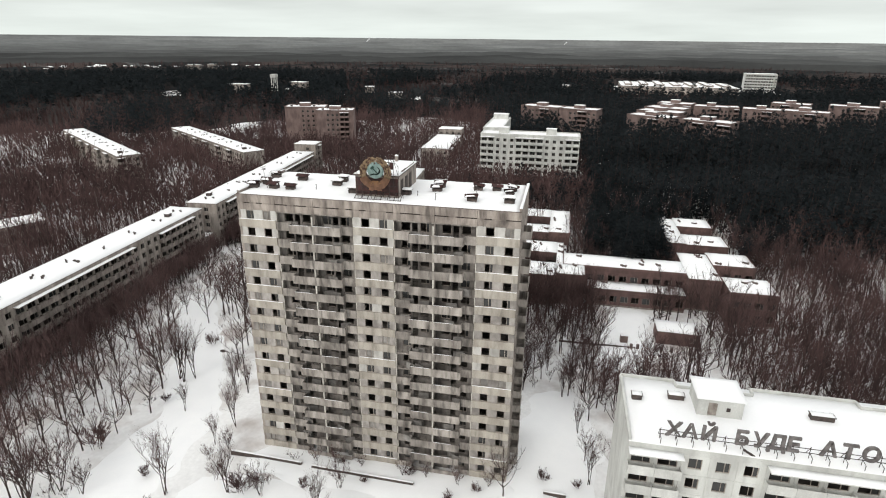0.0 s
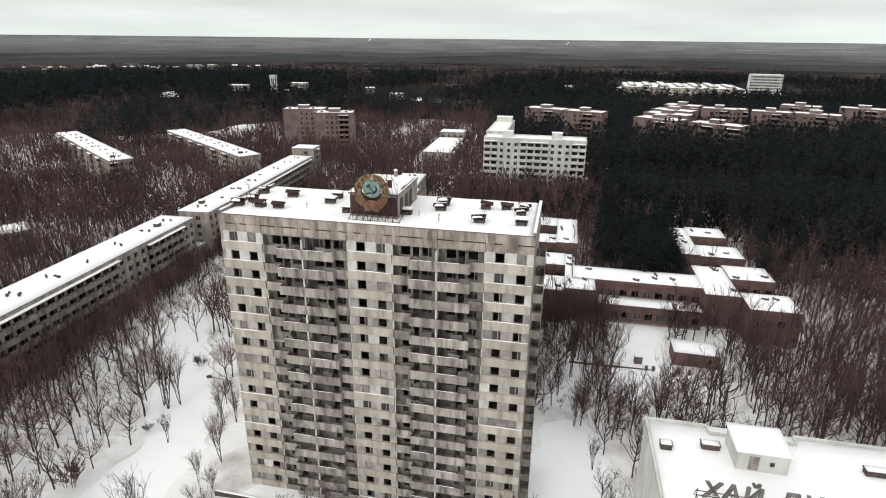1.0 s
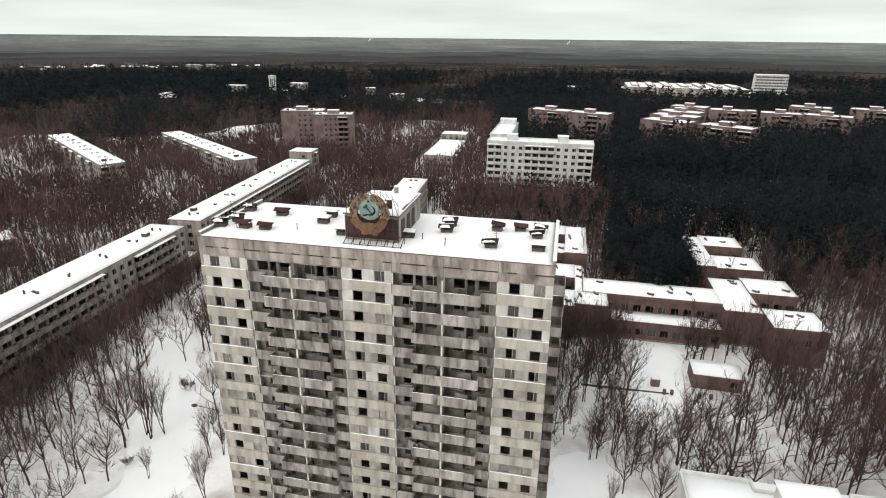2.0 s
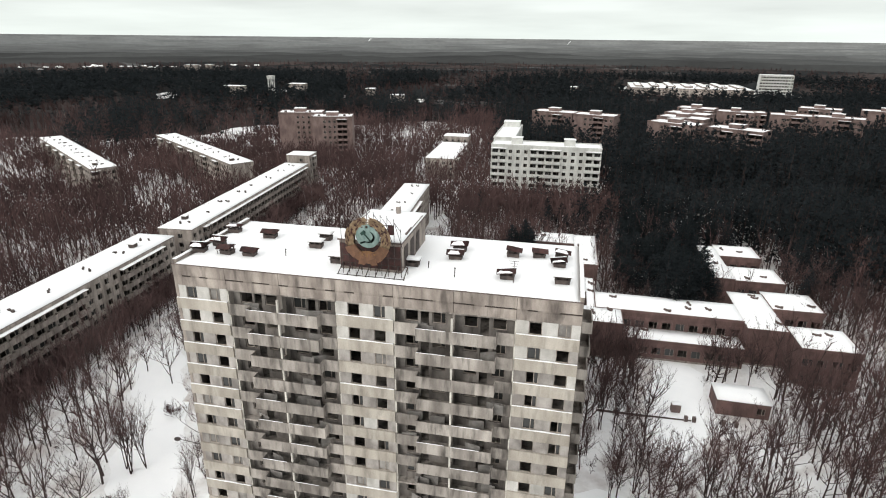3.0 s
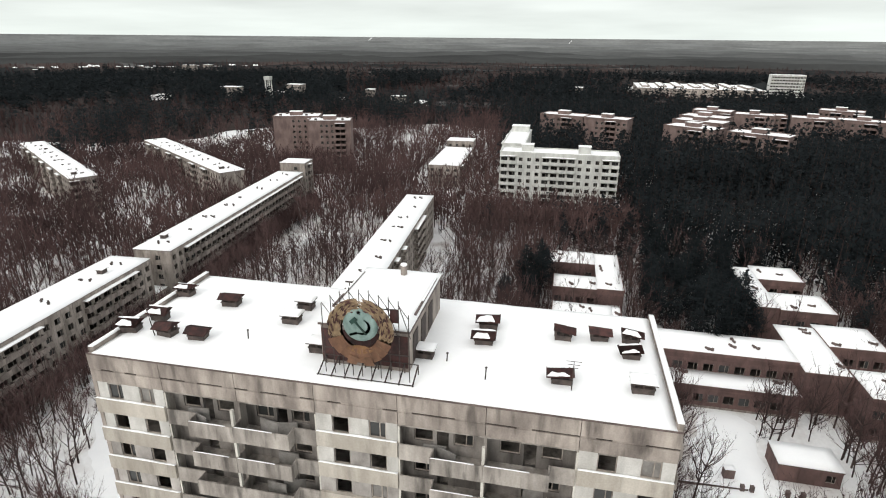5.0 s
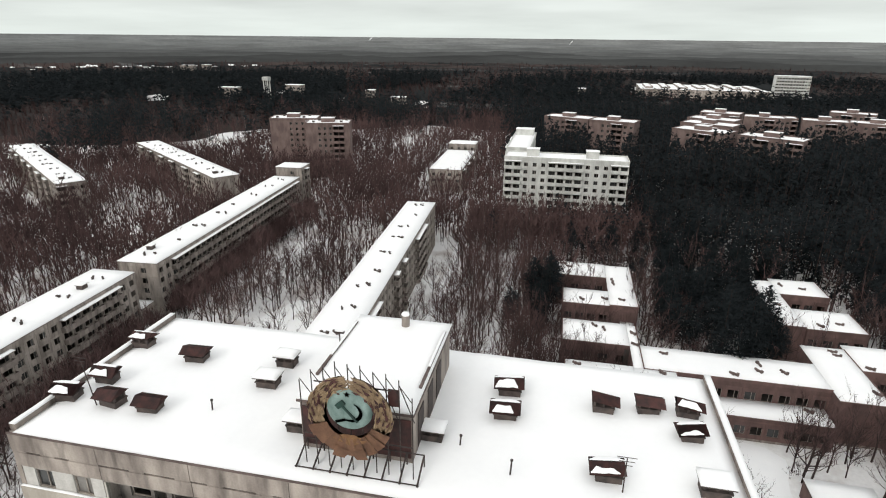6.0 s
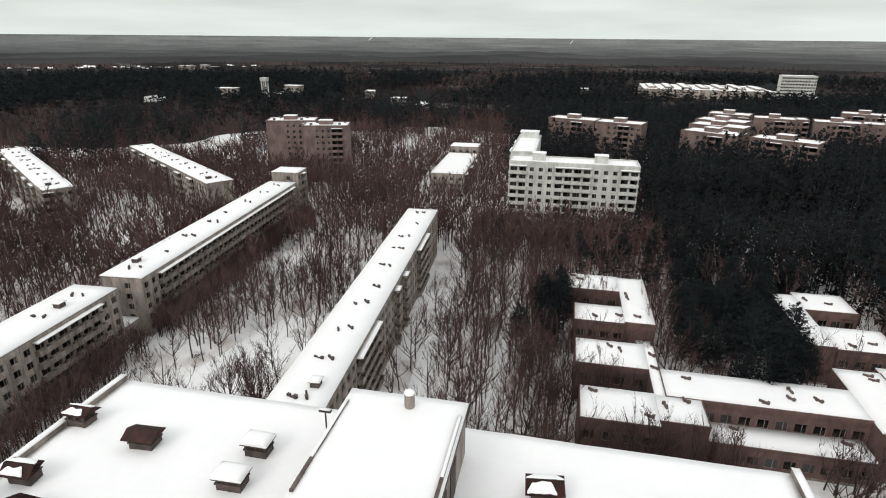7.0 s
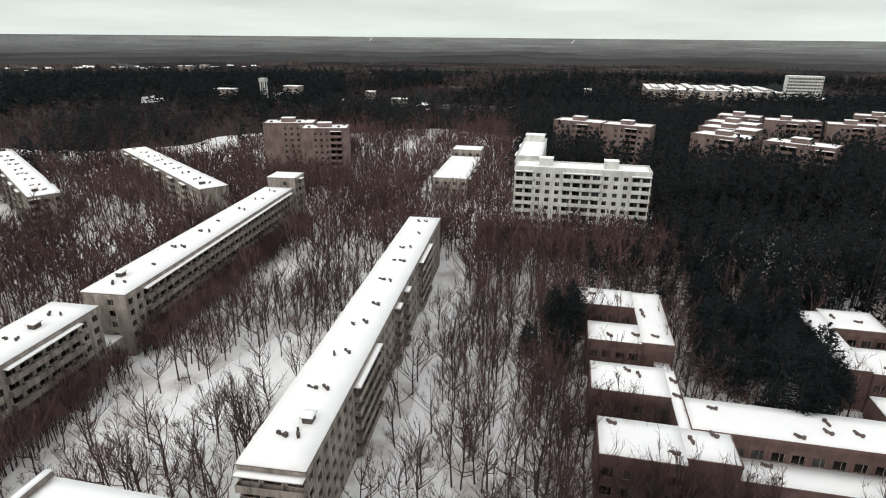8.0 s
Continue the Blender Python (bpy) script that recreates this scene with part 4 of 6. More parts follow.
# brick nine-storey blocks further off
for cx, cy, w, front, seed in ((-170.5, 337.0, 25.0, "...wwwbb", 21), (-144.8, 325.5, 22.0, "..wwwbb.", 22)):
    t, H = panel_house("brick_apartment_block", (cx, cy), 16, w, 14.0, 9, 2.9, (front, "", "", "."), PINKBRICK, "faded pink-brown nine-storey brick block, snow on roof", far=True, seed=seed, roof_kit=False, parapet=0.2, win=(1.3, 1.4))
    bm = bmesh.new(); box(bm, w * 0.34, w * 0.34 + 6.5, 4, 9, H + 0.1, H + 2.4); part("lift_hut", bm, PINKBRICK, t)
    part("hut_snow", snow_sheet(w * 0.34 - 0.2, w * 0.34 + 6.7, 3.8, 9.2, H + 2.4, 0.2, 1.5, 2, 0.04), SNOW, t)
    for x, y in ((3.0, 3.0), (5.2, 10.0), (17.0, 3.4), (19.0, 10.5)):
        bm = bmesh.new(); box(bm, x, x + 1.3, y, y + 1.0, H + 0.1, H + 1.2); part("roof_vent", bm, BOXBRICK, t)
for p0, p1, d, seed, front in (
        ((-28.5, 391), (-4.2, 382), 13, 31, "..wwbbww"), ((-3.8, 381), (19, 373), 13, 32, "..wwbbww"), ((36, 361), (58, 346), 14, 33, "..wwbbww"), ((44, 386), (67, 372), 14, 34, "..wwbbww"), ((51, 407), (73, 394), 14, 35, "wwbbwwbb"), ((63, 437), (84, 428), 14, 36, "wwbbwwbb"),
        ((84.5, 421), (105, 415), 13, 37, "..wwbbww"), ((105.5, 418), (112, 417), 12, 42, "wb"), ((112.5, 412), (134, 406), 13, 38, "..wwbbww"), ((134.5, 409), (158, 398), 13, 39, "..wwbbww"), ((63, 346), (86, 331), 13, 40, "wwbbwwbb"), ((143, 458), (165, 448), 14, 41, "wwbbwwbb"),
        ((226, 489), (251, 478), 14, 43, "..wwbbww"), ((178, 452), (204, 440), 14, 44, "..wwbbww")):
    turn, w = along(p0, p1)
    t, H = panel_house("brick_apartment_block", p0, turn, w, d, 9, 2.9, (front, "", "", "."), PINKBRICK, "faded red-brown nine-storey brick block far off, snow on roof", far=True, seed=seed, roof_kit=False, parapet=0.2, group="brick blocks at the wood's edge")
    if w > 10:
        bm = bmesh.new(); box(bm, w * 0.35, w * 0.6, 4, 9, H + 0.1, H + 2.4); part("lift_hut", bm, PINKBRICK, t)
        part("hut_snow", snow_sheet(w * 0.35 - 0.2, w * 0.6 + 0.2, 3.8, 9.2, H + 2.4, 0.2, 1.5, 2, 0.04), SNOW, t)
panel_house("hospital_block", (216.0, 806.0), -4, 36.0, 14.0, 8, 3.4, ("wwwwwwwwwwww", "", "", ".."), WHITEHOUSE, "white eight-storey slab beyond the forest", far=True, seed=51, roof_kit=False, win=(2.5, 1.8), base=3.2)
hall, hall_top = panel_house("low_hall", (69.0, 815.0), -2, 144.0, 85.0, 3, 3.7, ("wwwwwwwwwwwwwwwwwwww", "", "", ""), GREYHOUSE, "long low hall with a snowy roof beyond the forest", "hall", far=True, seed=52, roof_kit=False)
for k in range(7):
    bm = bmesh.new(); box(bm, 6 + k * 20, 15 + k * 20, 8, 60 + 9 * (k % 3), hall_top + 0.1, hall_top + 2.4); part("roof_light", bm, GREYHOUSE, hall)
    part("light_snow", snow_sheet(6 + k * 20, 13 + k * 20, 8, 60 + 9 * (k % 3), hall_top + 2.4, 0.3, 6.0, k, 0.1), SNOW, hall)
panel_house("low_block", (-78.0, 315.5), 1.5, 15.5, 50.0, 3, 3.0, ("wwww", "wbbwwbbwwbbwww", "", ""), GREYHOUSE, "low grey block with a snowy roof among bare trees", far=True, seed=53, roof_kit=False)
panel_house("stair_block", (-79.0, 366.5), 1.5, 15.0, 11.0, 4, 3.1, ("wwww", "", "", ""), GREYHOUSE, "higher grey end block with a snowy roof", far=True, seed=54, roof_kit=False)

# ---- school ----
def school_wing(x0, x1, y0, y1, front="", right="", back="", left="", st=2, z=0.5):
    t, H = panel_house("school_wing", (x0, y0), 0, x1 - x0, y1 - y0, st, 3.6, (front, right, back, left), BRICK, "red-brown brick school wing with a snowy flat roof", "school", base=z, attic=1.2 if st > 1 else 0.6, win=(2.0, 1.8), roof_kit=False, over=-0.004, seed=int(x0 * 7 + y0), group="wings of the school", snow=0.35)
    # low brick kerb on the open edges of the roof
    for side, dims in ((front, (-0.1, x1 - x0 + 0.1, -0.1, 0.1)), (right, (x1 - x0 - 0.1, x1 - x0 + 0.1, 0.103, y1 - y0 - 0.1)), (left, (-0.1, 0.1, 0.103, y1 - y0 - 0.1))):
        if side:
            bm = bmesh.new(); box(bm, *dims, H - 0.25, H + 0.36); part("parapet", bm, BRICK, t)
    rng = random.Random(int(x0 * 3 + y1))
    for k in range(max(2, int((x1 - x0) * (y1 - y0) / 55))):
        bm = bmesh.new(); box(bm, -0.8, 0.5, -0.16, 0.16, 0, 0.42); box(bm, 0.503, 0.95, -0.2, 0.35, 0, 0.55); box(bm, -0.2, 0.2, -0.4, -0.163, 0, 0.22)
        part("roof_vent", bm, CAP, t, loc=(rng.uniform(1, x1 - x0 - 1), rng.uniform(1, y1 - y0 - 1), H + 0.4), rz=rng.choice((-60, -35, 100, -20)))
    return t


school_wing(-14.8, -2.0, 201, 211, "wwww", left="..")
school_wing(-2.0, 4.8, 184, 210.5, "..", "..w..w.")
school_wing(-13.2, -2.0, 183.2, 192.2, "wwww", left="..")
school_wing(0.8, 4.2, 174.6, 184, "", "...", st=1)
school_wing(-13.0, 1.0, 164.2, 174.4, "wwww", left="..")
school_wing(-12.3, 1.0, 146.2, 156.2, "wwww", left="..")
school_wing(1.0, 9.0, 148.0, 155.8, "..", "..")
school_wing(1.0, 3.0, 155.8, 174.0, "", "....")
school_wing(3.0, 36.4, 155.8, 165.2, "..wwwwwwwww")
school_wing(9.9, 35.8, 149.8, 155.8, ".wwwwwwww", st=1)
school_wing(36.4, 44.8, 152.2, 173.0, "...", "......")
school_wing(44.8, 56.4, 164.3, 175.0, "wwww", "..")
school_wing(45.2, 56.8, 145.2, 155.6, "wwww", "..")
school_wing(40.8, 52.4, 200.5, 211.0, "wwww", "..")
school_wing(40.8, 53.2, 181.2, 192.0, "wwww", "..")
school_wing(35.6, 40.8, 182.0, 209.0, "..", "")
panel_house("brick_shed", (26.2, 130.8), -1, 9.8, 6.0, 1, 2.9, ("..w", "..", "", ".."), BRICK, "small red-brown brick shed with snow on its flat roof", "shed", base=0.1, attic=0.3, seed=61, roof_kit=False)

# ---- house with rooftop letters ----
SX0, SX1, SY0, SY1 = 10.4, 76.0, 57.0, 70.9


def build_sign_house():
    t, H = panel_house("white_sign_house", (SX0, SY0), 0, SX1 - SX0, SY1 - SY0, 9, 2.75, ("bbwwwbbbbwwwbbwwwbbbbw", "", "", ""), WHITEHOUSE, "white nine-storey panel block with a snowy roof and rooftop letters", seed=71, base=0.3, attic=0.75, snow=0.2, roof_kit=False, cap=WHITEHOUSE)
    bm = bmesh.new()
    for x0, x1, y in ((0, 7, 13.9), (7, 16.5, 12.5), (16.5, 29, 13.9), (29, 40, 12.5), (40, 65, 13.9)):
        box(bm, x0, x1, y - 0.25, y, H + 0.12, H + 0.6)
    for x, y0, y1 in ((7, 12.5, 13.9), (16.5, 12.5, 13.9), (29, 12.5, 13.9), (40, 12.5, 13.9)):
        box(bm, x - 0.12, x + 0.12, y0, y1 - 0.253, H + 0.12, H + 0.59)
    part("parapet", bm, WHITEHOUSE, t)
    bm = bmesh.new(); box(bm, -0.1, 0.2, 0, 13.6, H + 0.125, H + 0.5); part("parapet", bm, WHITEHOUSE, t)
    # stair hut
    hx, hy = 8.5, 6.7
    bm = bmesh.new(); box(bm, hx, hx + 5.2, hy, hy + 4.6, H + 0.1, H + 2.7); part("stair_hut", bm, WHITEHOUSE, t)
    bm = bmesh.new(); box(bm, hx + 1.2, hx + 2.2, hy - 0.06, hy - 0.004, H + 0.5, H + 2.2); part("hut_door", bm, FRAMEWOOD, t)
    bm = bmesh.new(); box(bm, hx + 3.3, hx + 3.75, hy - 0.05, hy - 0.004, H + 1.2, H + 1.7); part("hut_vent", bm, STEEL, t)
    part("hut_snow", snow_sheet(hx - 0.25, hx + 5.45, hy - 0.25, hy + 4.85, H + 2.7, 0.3, 0.8, 2.5, 0.06), SNOW, t)
    for x, y, w in ((1.0, 8.3, 1.2), (5.6, 9.3, 1.9), (22.0, 8.5, 2.6), (33.0, 8.0, 2.4), (46.0, 8.0, 2.4)):
        bm = bmesh.new(); box(bm, x, x + w, y, y + 0.9, H + 0.1, H + 0.9); box(bm, x - 0.1, x + w + 0.1, y - 0.1, y + 1.0, H + 0.9, H + 0.98); part("roof_vent", bm, BOXBRICK, t)
        part("vent_snow", snow_sheet(x, x + w, y, y + 0.9, H + 0.98, 0.12, 0.5, x, 0.04), SNOW, t)
    return H


SIGN_ROOF = build_sign_house() + 0.2


def letter_mesh(ch):
    cu = bpy.data.curves.new("letter", "FONT")
    cu.body, cu.size, cu.extrude, cu.offset = ch, 2.5, 0.14, 0.055
    cu.align_x = "LEFT"
    tmp = bpy.data.objects.new("letter", cu)
    scene.collection.objects.link(tmp)
    me = bpy.data.meshes.new_from_object(tmp.evaluated_get(bpy.context.evaluated_depsgraph_get()))
    bpy.data.objects.remove(tmp)
    me.materials.clear()
    me.materials.append(LETTER)
    return me


def build_letters():
    y = SY0 + 0.9
    base = SIGN_ROOF + 0.85
    places = (("Х", 14.3), ("А", 16.1), ("Й", 18.0), ("Б", 21.6), ("У", 23.5), ("Д", 25.0), ("Е", 26.9), ("А", 30.4), ("Т", 32.4), ("О", 34.4), ("М", 36.9))
    s = thing("rooftop_sign", (0, y, SIGN_ROOF - 0.3), 0, "row of grey sheet-metal letters on a rusty roof frame", "sign")
    for i, (ch, x) in enumerate(places):
        ob = piece("letter", letter_mesh(ch), s, (x, -0.12, base - SIGN_ROOF + 0.3))
        ob.rotation_euler = (radians(90), 0, 0)
    for z in (base - SIGN_ROOF + 0.2, base - SIGN_ROOF + 0.75):
        bm = bmesh.new(); bar(bm, (13.6, 0.06, z), (41.5, 0.06, z), 0.045); part("rail", bm, STEEL, s)
    k = 0
    x = 13.8
    while x < 41.5:
        bm = bmesh.new()
        bar(bm, (x, 0.12, 0), (x, 0.12, base - SIGN_ROOF + 1.0), 0.04)
        bar(bm, (x, 0.08, base - SIGN_ROOF + 0.2), (x, -0.75, base - SIGN_ROOF + 0.1), 0.04)
        bar(bm, (x, -0.75, base - SIGN_ROOF + 0.1), (x, -0.75, 0.1), 0.04)
        bar(bm, (x, 0.12, base - SIGN_ROOF + 0.9), (x, 1.2, 0), 0.035)
        part("post", bm, STEEL, s)
        x += 1.75
    bm = bmesh.new(); bar(bm, (22.6, -0.7, 0.9), (24.6, -0.85, -0.2), 0.14, 4); part("loose_strut", bm, STEEL, s)


build_letters()

# ---- low wall in front of the tower ----
def low_wall(x0, x1, y):
    w = thing("low_wall", (x0, y, ground_z((x0 + x1) / 2, y) - 0.25), -1.0, "low dark concrete wall capped with snow", "wall", "garden walls")
    bm = bmesh.new(); box(bm, 0, x1 - x0, 0, 0.45, 0, 0.95); part("wall_body", bm, BOXBRICK, w)
    part("wall_snow", snow_sheet(-0.02, x1 - x0 + 0.02, 0.06, 0.5, 0.95, 0.08, 0.7, x0, 0.05), SNOW, w)


low_wall(-51.5, -38.4, 70.6)
low_wall(-36.5, -19.0, 70.2)
low_wall(1.5, 5.0, 73.0)


# ---- fence and box near the shed ----
def build_fence():
    f = thing("low_fence", (3.0, 126.6, -0.1), 1, "low dark fence with concrete gate posts half buried in snow", "fence")
    bm = bmesh.new(); box(bm, 0, 18.0, 0, 0.25, 0, 0.55); part("kerb_wall", bm, CAP, f)
    part("kerb_snow", snow_sheet(0, 18.0, 0.0, 0.25, 0.55, 0.08, 0.6, 3.0, 0.04), SNOW, f)
    post = one_box("gate_post", CAP, -0.3, 0.3, -0.3, 0.3, 0, 1.3)
    for x in (17.0, 18.5, 23.9, 26.2):
        piece("gate_post", post, f, (x, 0, 0))
    box_ob = thing("concrete_box", (17.7, 129.2, 0), 4, "small weathered concrete box standing in snow", "box")
    bm = bmesh.new(); box(bm, 0, 1.7, 0, 1.2, 0, 1.9); part("body", bm, PINKBRICK, box_ob)
    part("lid_snow", snow_sheet(-0.05, 1.75, -0.05, 1.25, 1.9, 0.12, 0.5, 1.0, 0.03), SNOW, box_ob)


build_fence()


def street_lamp():
    s = thing("street_lamp", (-60.6, 91.6, ground_z(-60.6, 91.6)), 0, "grey street lamp with a long arm and a dark head", "street lamp")
    bm = bmesh.new(); bar(bm, (0, 0, -0.2), (0, 0, 7.2), 0.11, 7, 0.08); part("pole", bm, STEEL, s)
    bm = bmesh.new(); bar(bm, (0, 0, 7.15), (-4.0, -0.2, 7.6), 0.06, 6, 0.05); part("arm", bm, STEEL, s)
    bm = bmesh.new()
    bmesh.ops.create_icosphere(bm, subdivisions=2, radius=0.5, matrix=Matrix.Translation((-4.3, -0.2, 7.6)) @ Matrix.Diagonal((1.2, 0.8, 0.55, 1)))
    part("lamp_head", bm, STEEL, s)


street_lamp()


# ---- woods ----
def zones():
    """Rectangles (x0, x1, y0, y1) kept free of trees: buildings and open snow."""
    keep = [(-50, -1, 71, 93), (8, 78, 54, 74), (-70, -49, 122, 244), (20, 38.5, 119, 140), (-40, 10, 265.5, 281), (-41, -27, 284, 331),
            (-81, -61, 297, 380), (-30, -3, 383, 404), (-5, 20, 375, 394), (36, 60, 352, 374), (44, 68, 378, 400), (52, 74, 399, 420), (63, 86, 431, 450), (84, 160, 404, 432), (64, 88, 336, 358), (-2, 8, 60, 100), (12, 25, 126, 149), (196, 266, 382, 416)]
    for x0, x1, y0, y1 in ((-14.8, -2, 201, 211), (-2, 4.8, 184, 210.5), (-13.2, -2, 183.2, 192.2), (0.8, 4.2, 174, 184), (-13, 0.6, 164.2, 174.4), (-12.3, 1, 146.2, 156.2), (1, 9, 148, 165), (-1, 3, 155, 174), (9, 36.4, 149.8, 165.2), (36.4, 44.8, 152.2, 173), (44.8, 56.4, 164.3, 175), (45.2, 56.8, 145.2, 155.6), (40.8, 52.4, 200.5, 211), (40.8, 53.2, 181.2, 192), (35.6, 40.8, 182, 209)):
        keep.append((x0 - 1.3, x1 + 1.3, y0 - 1.3, y1 + 1.3))
    return keep


ZONES = zones()


def in_strip(x, y, p0, p1, half):
    d = Vector((p1[0] - p0[0], p1[1] - p0[1]))
    s = max(0, min(1, ((x - p0[0]) * d.x + (y - p0[1]) * d.y) / d.length_squared))
    return math.hypot(x - p0[0] - s * d.x, y - p0[1] - s * d.y) < half


STRIPS = [((-108.5, 62), (-113.5, 162), 6.5), ((-112, 168), (-119, 266), 6.5), ((-120.5, 60), (-126, 163), 6.5), ((-119, 166), (-126, 278), 7.0), ((-149.5, 259), (-235, 321), 6.6), ((-201, 235), (-289.5, 296), 6.6), ((-157, 252), (-180, 269), 5), ((-209, 229), (-230, 243), 5), ((-200, 124), (-177, 162), 6), ((-205, 206), (-197, 209), 5), ((-86, 140), (-78, 175), 3),
          ((-168, 345), (-146, 351), 9.5), ((-142, 333), (-126, 338), 9.5), ((-66, 40), (-66, 80), 6.5), ((-66, 80), (-82, 108), 6), ((-82, 108), (-97, 128), 5), ((-44, 128), (-48, 219), 1.7), ((-48, 219), (-52, 270), 1.5), ((-29, 150), (-29, 240), 1.3),
          ((-128, 372), (-112, 398), 5), ((-111, 385), (-110, 445), 6.5), ((-110, 445), (-111, 525), 6.5), ((-275, 405), (-232, 402), 8), ((-362, 380), (-345, 384), 8), ((-300, 455), (-255, 440), 17), ((-400, 365), (-355, 372), 14), ((-350, 405), (-318, 412), 11), ((-205, 462), (-180, 470), 8), ((-330, 335), (-315, 350), 7), ((-230, 395), (-205, 402), 7), ((22, 146), (16, 116), 5), ((-398, 404), (-420, 460), 8), ((-365, 432), (-378, 450), 7), ((-92, 150), (-84, 186), 2.5), ((-104, 215), (-97, 240), 2.5)]


def free(x, y):
    for x0, x1, y0, y1 in ZONES:
        if x0 < x < x1 and y0 < y < y1:
            return False
    for p0, p1, half in STRIPS:
        if in_strip(x, y, p0, p1, half):
            return False
    return True


def pine_share(x, y):
    """How likely a tree at this place is a pine."""
    s = 0.0
    if x > 14 - 0.03 * (y - 200) and y > 214:
        s = 0.97
    if 9 < x < 36 and 166 < y < 212:
        s = 0.72
    if -27 < x < -15 and 176 < y < 206:
        s = 0.55
    if x > 56 and y > 182:
        s = max(s, min(0.97, 0.3 + (y - 182) * 0.02))
    if -14 < x < 14 and 214 < y < 246:
        s = 0.3
    if x < -60 and math.hypot(x, y) > (440 if x > -250 else 380):
        s = max(s, 0.16 + 1.3 * noise.noise((x * 0.02, y * 0.02, 12.0)))
    if x > -45 and y > 335:
        s = max(s, 0.85)
    r = math.hypot(x, y)
    if r > 430:
        s = max(s, (0.15 if x > -60 else -0.15) + 0.9 * noise.noise((x * 0.008, y * 0.012, 2.0)) + (r - 430) * (0.008 if x > -60 else 0.003))
    return s


def tree_arrays(rng, height, limbs, subs, twigs, spread, thin, stems=1, rods=True):
    """A leafless tree: rods for trunk and limbs, slender slivers for twigs. Returns the vertices and faces of wood and of twigs."""
    wood_v, wood_f, twig_v, twig_f = [], [], [], []

    def rod(a, b, r0, r1):
        d = (b - a).normalized()
        u = d.orthogonal().normalized()
        w = d.cross(u)
        k = len(wood_v)
        for c, r in ((a, r0), (b, r1)):
            for i in range(3):
                wood_v.append(c + r * (math.cos(2.0944 * i) * u + math.sin(2.0944 * i) * w))
        for i in range(3):
            j = (i + 1) % 3
            wood_f.append((k + i, k + j, k + 3 + j))
            wood_f.append((k + i, k + 3 + j, k + 3 + i))

    def sliver(p, tip, wdt):
        d = tip - p
        side = d.cross(Vector((rng.uniform(-1, 1), rng.uniform(-1, 1), rng.uniform(-1, 1))))
        side = side.normalized() * wdt if side.length > 1e-4 else Vector((wdt, 0, 0))
        k = len(twig_v)
        twig_v.extend((p - side, p + side, tip))
        twig_f.append((k, k + 1, k + 2))

    def bent(d, amount, up):
        return (d + Vector((rng.uniform(-1, 1), rng.uniform(-1, 1), rng.uniform(-0.6, 1))) * amount + Vector((0, 0, up))).normalized()

    for st in range(stems):
        d = bent(Vector((0, 0, 1)), 0.08 if stems == 1 else 0.35, 0.2)
        p = Vector((rng.uniform(-0.3, 0.3), rng.uniform(-0.3, 0.3), -0.4)) if stems > 1 else Vector((0, 0, -0.4))
        r = height * (0.015 if stems == 1 else 0.009)
        seg = 5 if rods else 3
        line = [p]
        for k in range(seg):
            q = p + d * height * 0.96 / seg
            rod(p, q, r * (1 - 0.85 * k / seg), r * (1 - 0.85 * (k + 1) / seg))
            p, d = q, bent(d, 0.17, 0.14)
            line.append(p)
        for i in range(limbs):
            f = rng.uniform(0.2, 0.92) if i % 4 == 0 else rng.uniform(0.24, 0.62)
            k = min(seg - 1, int(f * seg))
            base = line[k].lerp(line[k + 1], f * seg - k)
            az = rng.uniform(0, 6.283)
            ld = Vector((math.cos(az) * spread * 0.7, math.sin(az) * spread * 0.7, rng.uniform(0.5, 1.15))).normalized()
            L = height * rng.uniform(0.55, 0.95) * (0.98 - 0.85 * f)
            lr = r * (0.6 - 0.34 * f)
            a = base
            pts = [a]
            for q in range(3 if rods else 2):
                e = a + ld * L / (3 if rods else 2)
                if rods:
                    rod(a, e, lr * (1 - 0.3 * q), lr * (0.7 - 0.3 * q))
                else:
                    sliver(a, e + ld * 0.4, lr * 1.3)
                a, ld = e, bent(ld, 0.26, 0.26)
                pts.append(a)
            for j in range(subs):
                g = rng.uniform(0.25, 1.0) * (len(pts) - 1)
                k2 = min(len(pts) - 2, int(g))
                s0 = pts[k2].lerp(pts[k2 + 1], g - k2)
                sd = bent(ld, 0.75, 0.15)
                SL = L * rng.uniform(0.22, 0.5)
                s1 = s0 + sd * SL
                sliver(s0, s1, thin * 2.0)
                for w in range(twigs):
                    h = rng.uniform(0.15, 0.95)
                    t0 = s0.lerp(s1, h)
                    sliver(t0, t0 + bent(sd, 0.8, 0.1) * SL * rng.uniform(0.3, 0.7), thin)
    return wood_v, wood_f, twig_v, twig_f


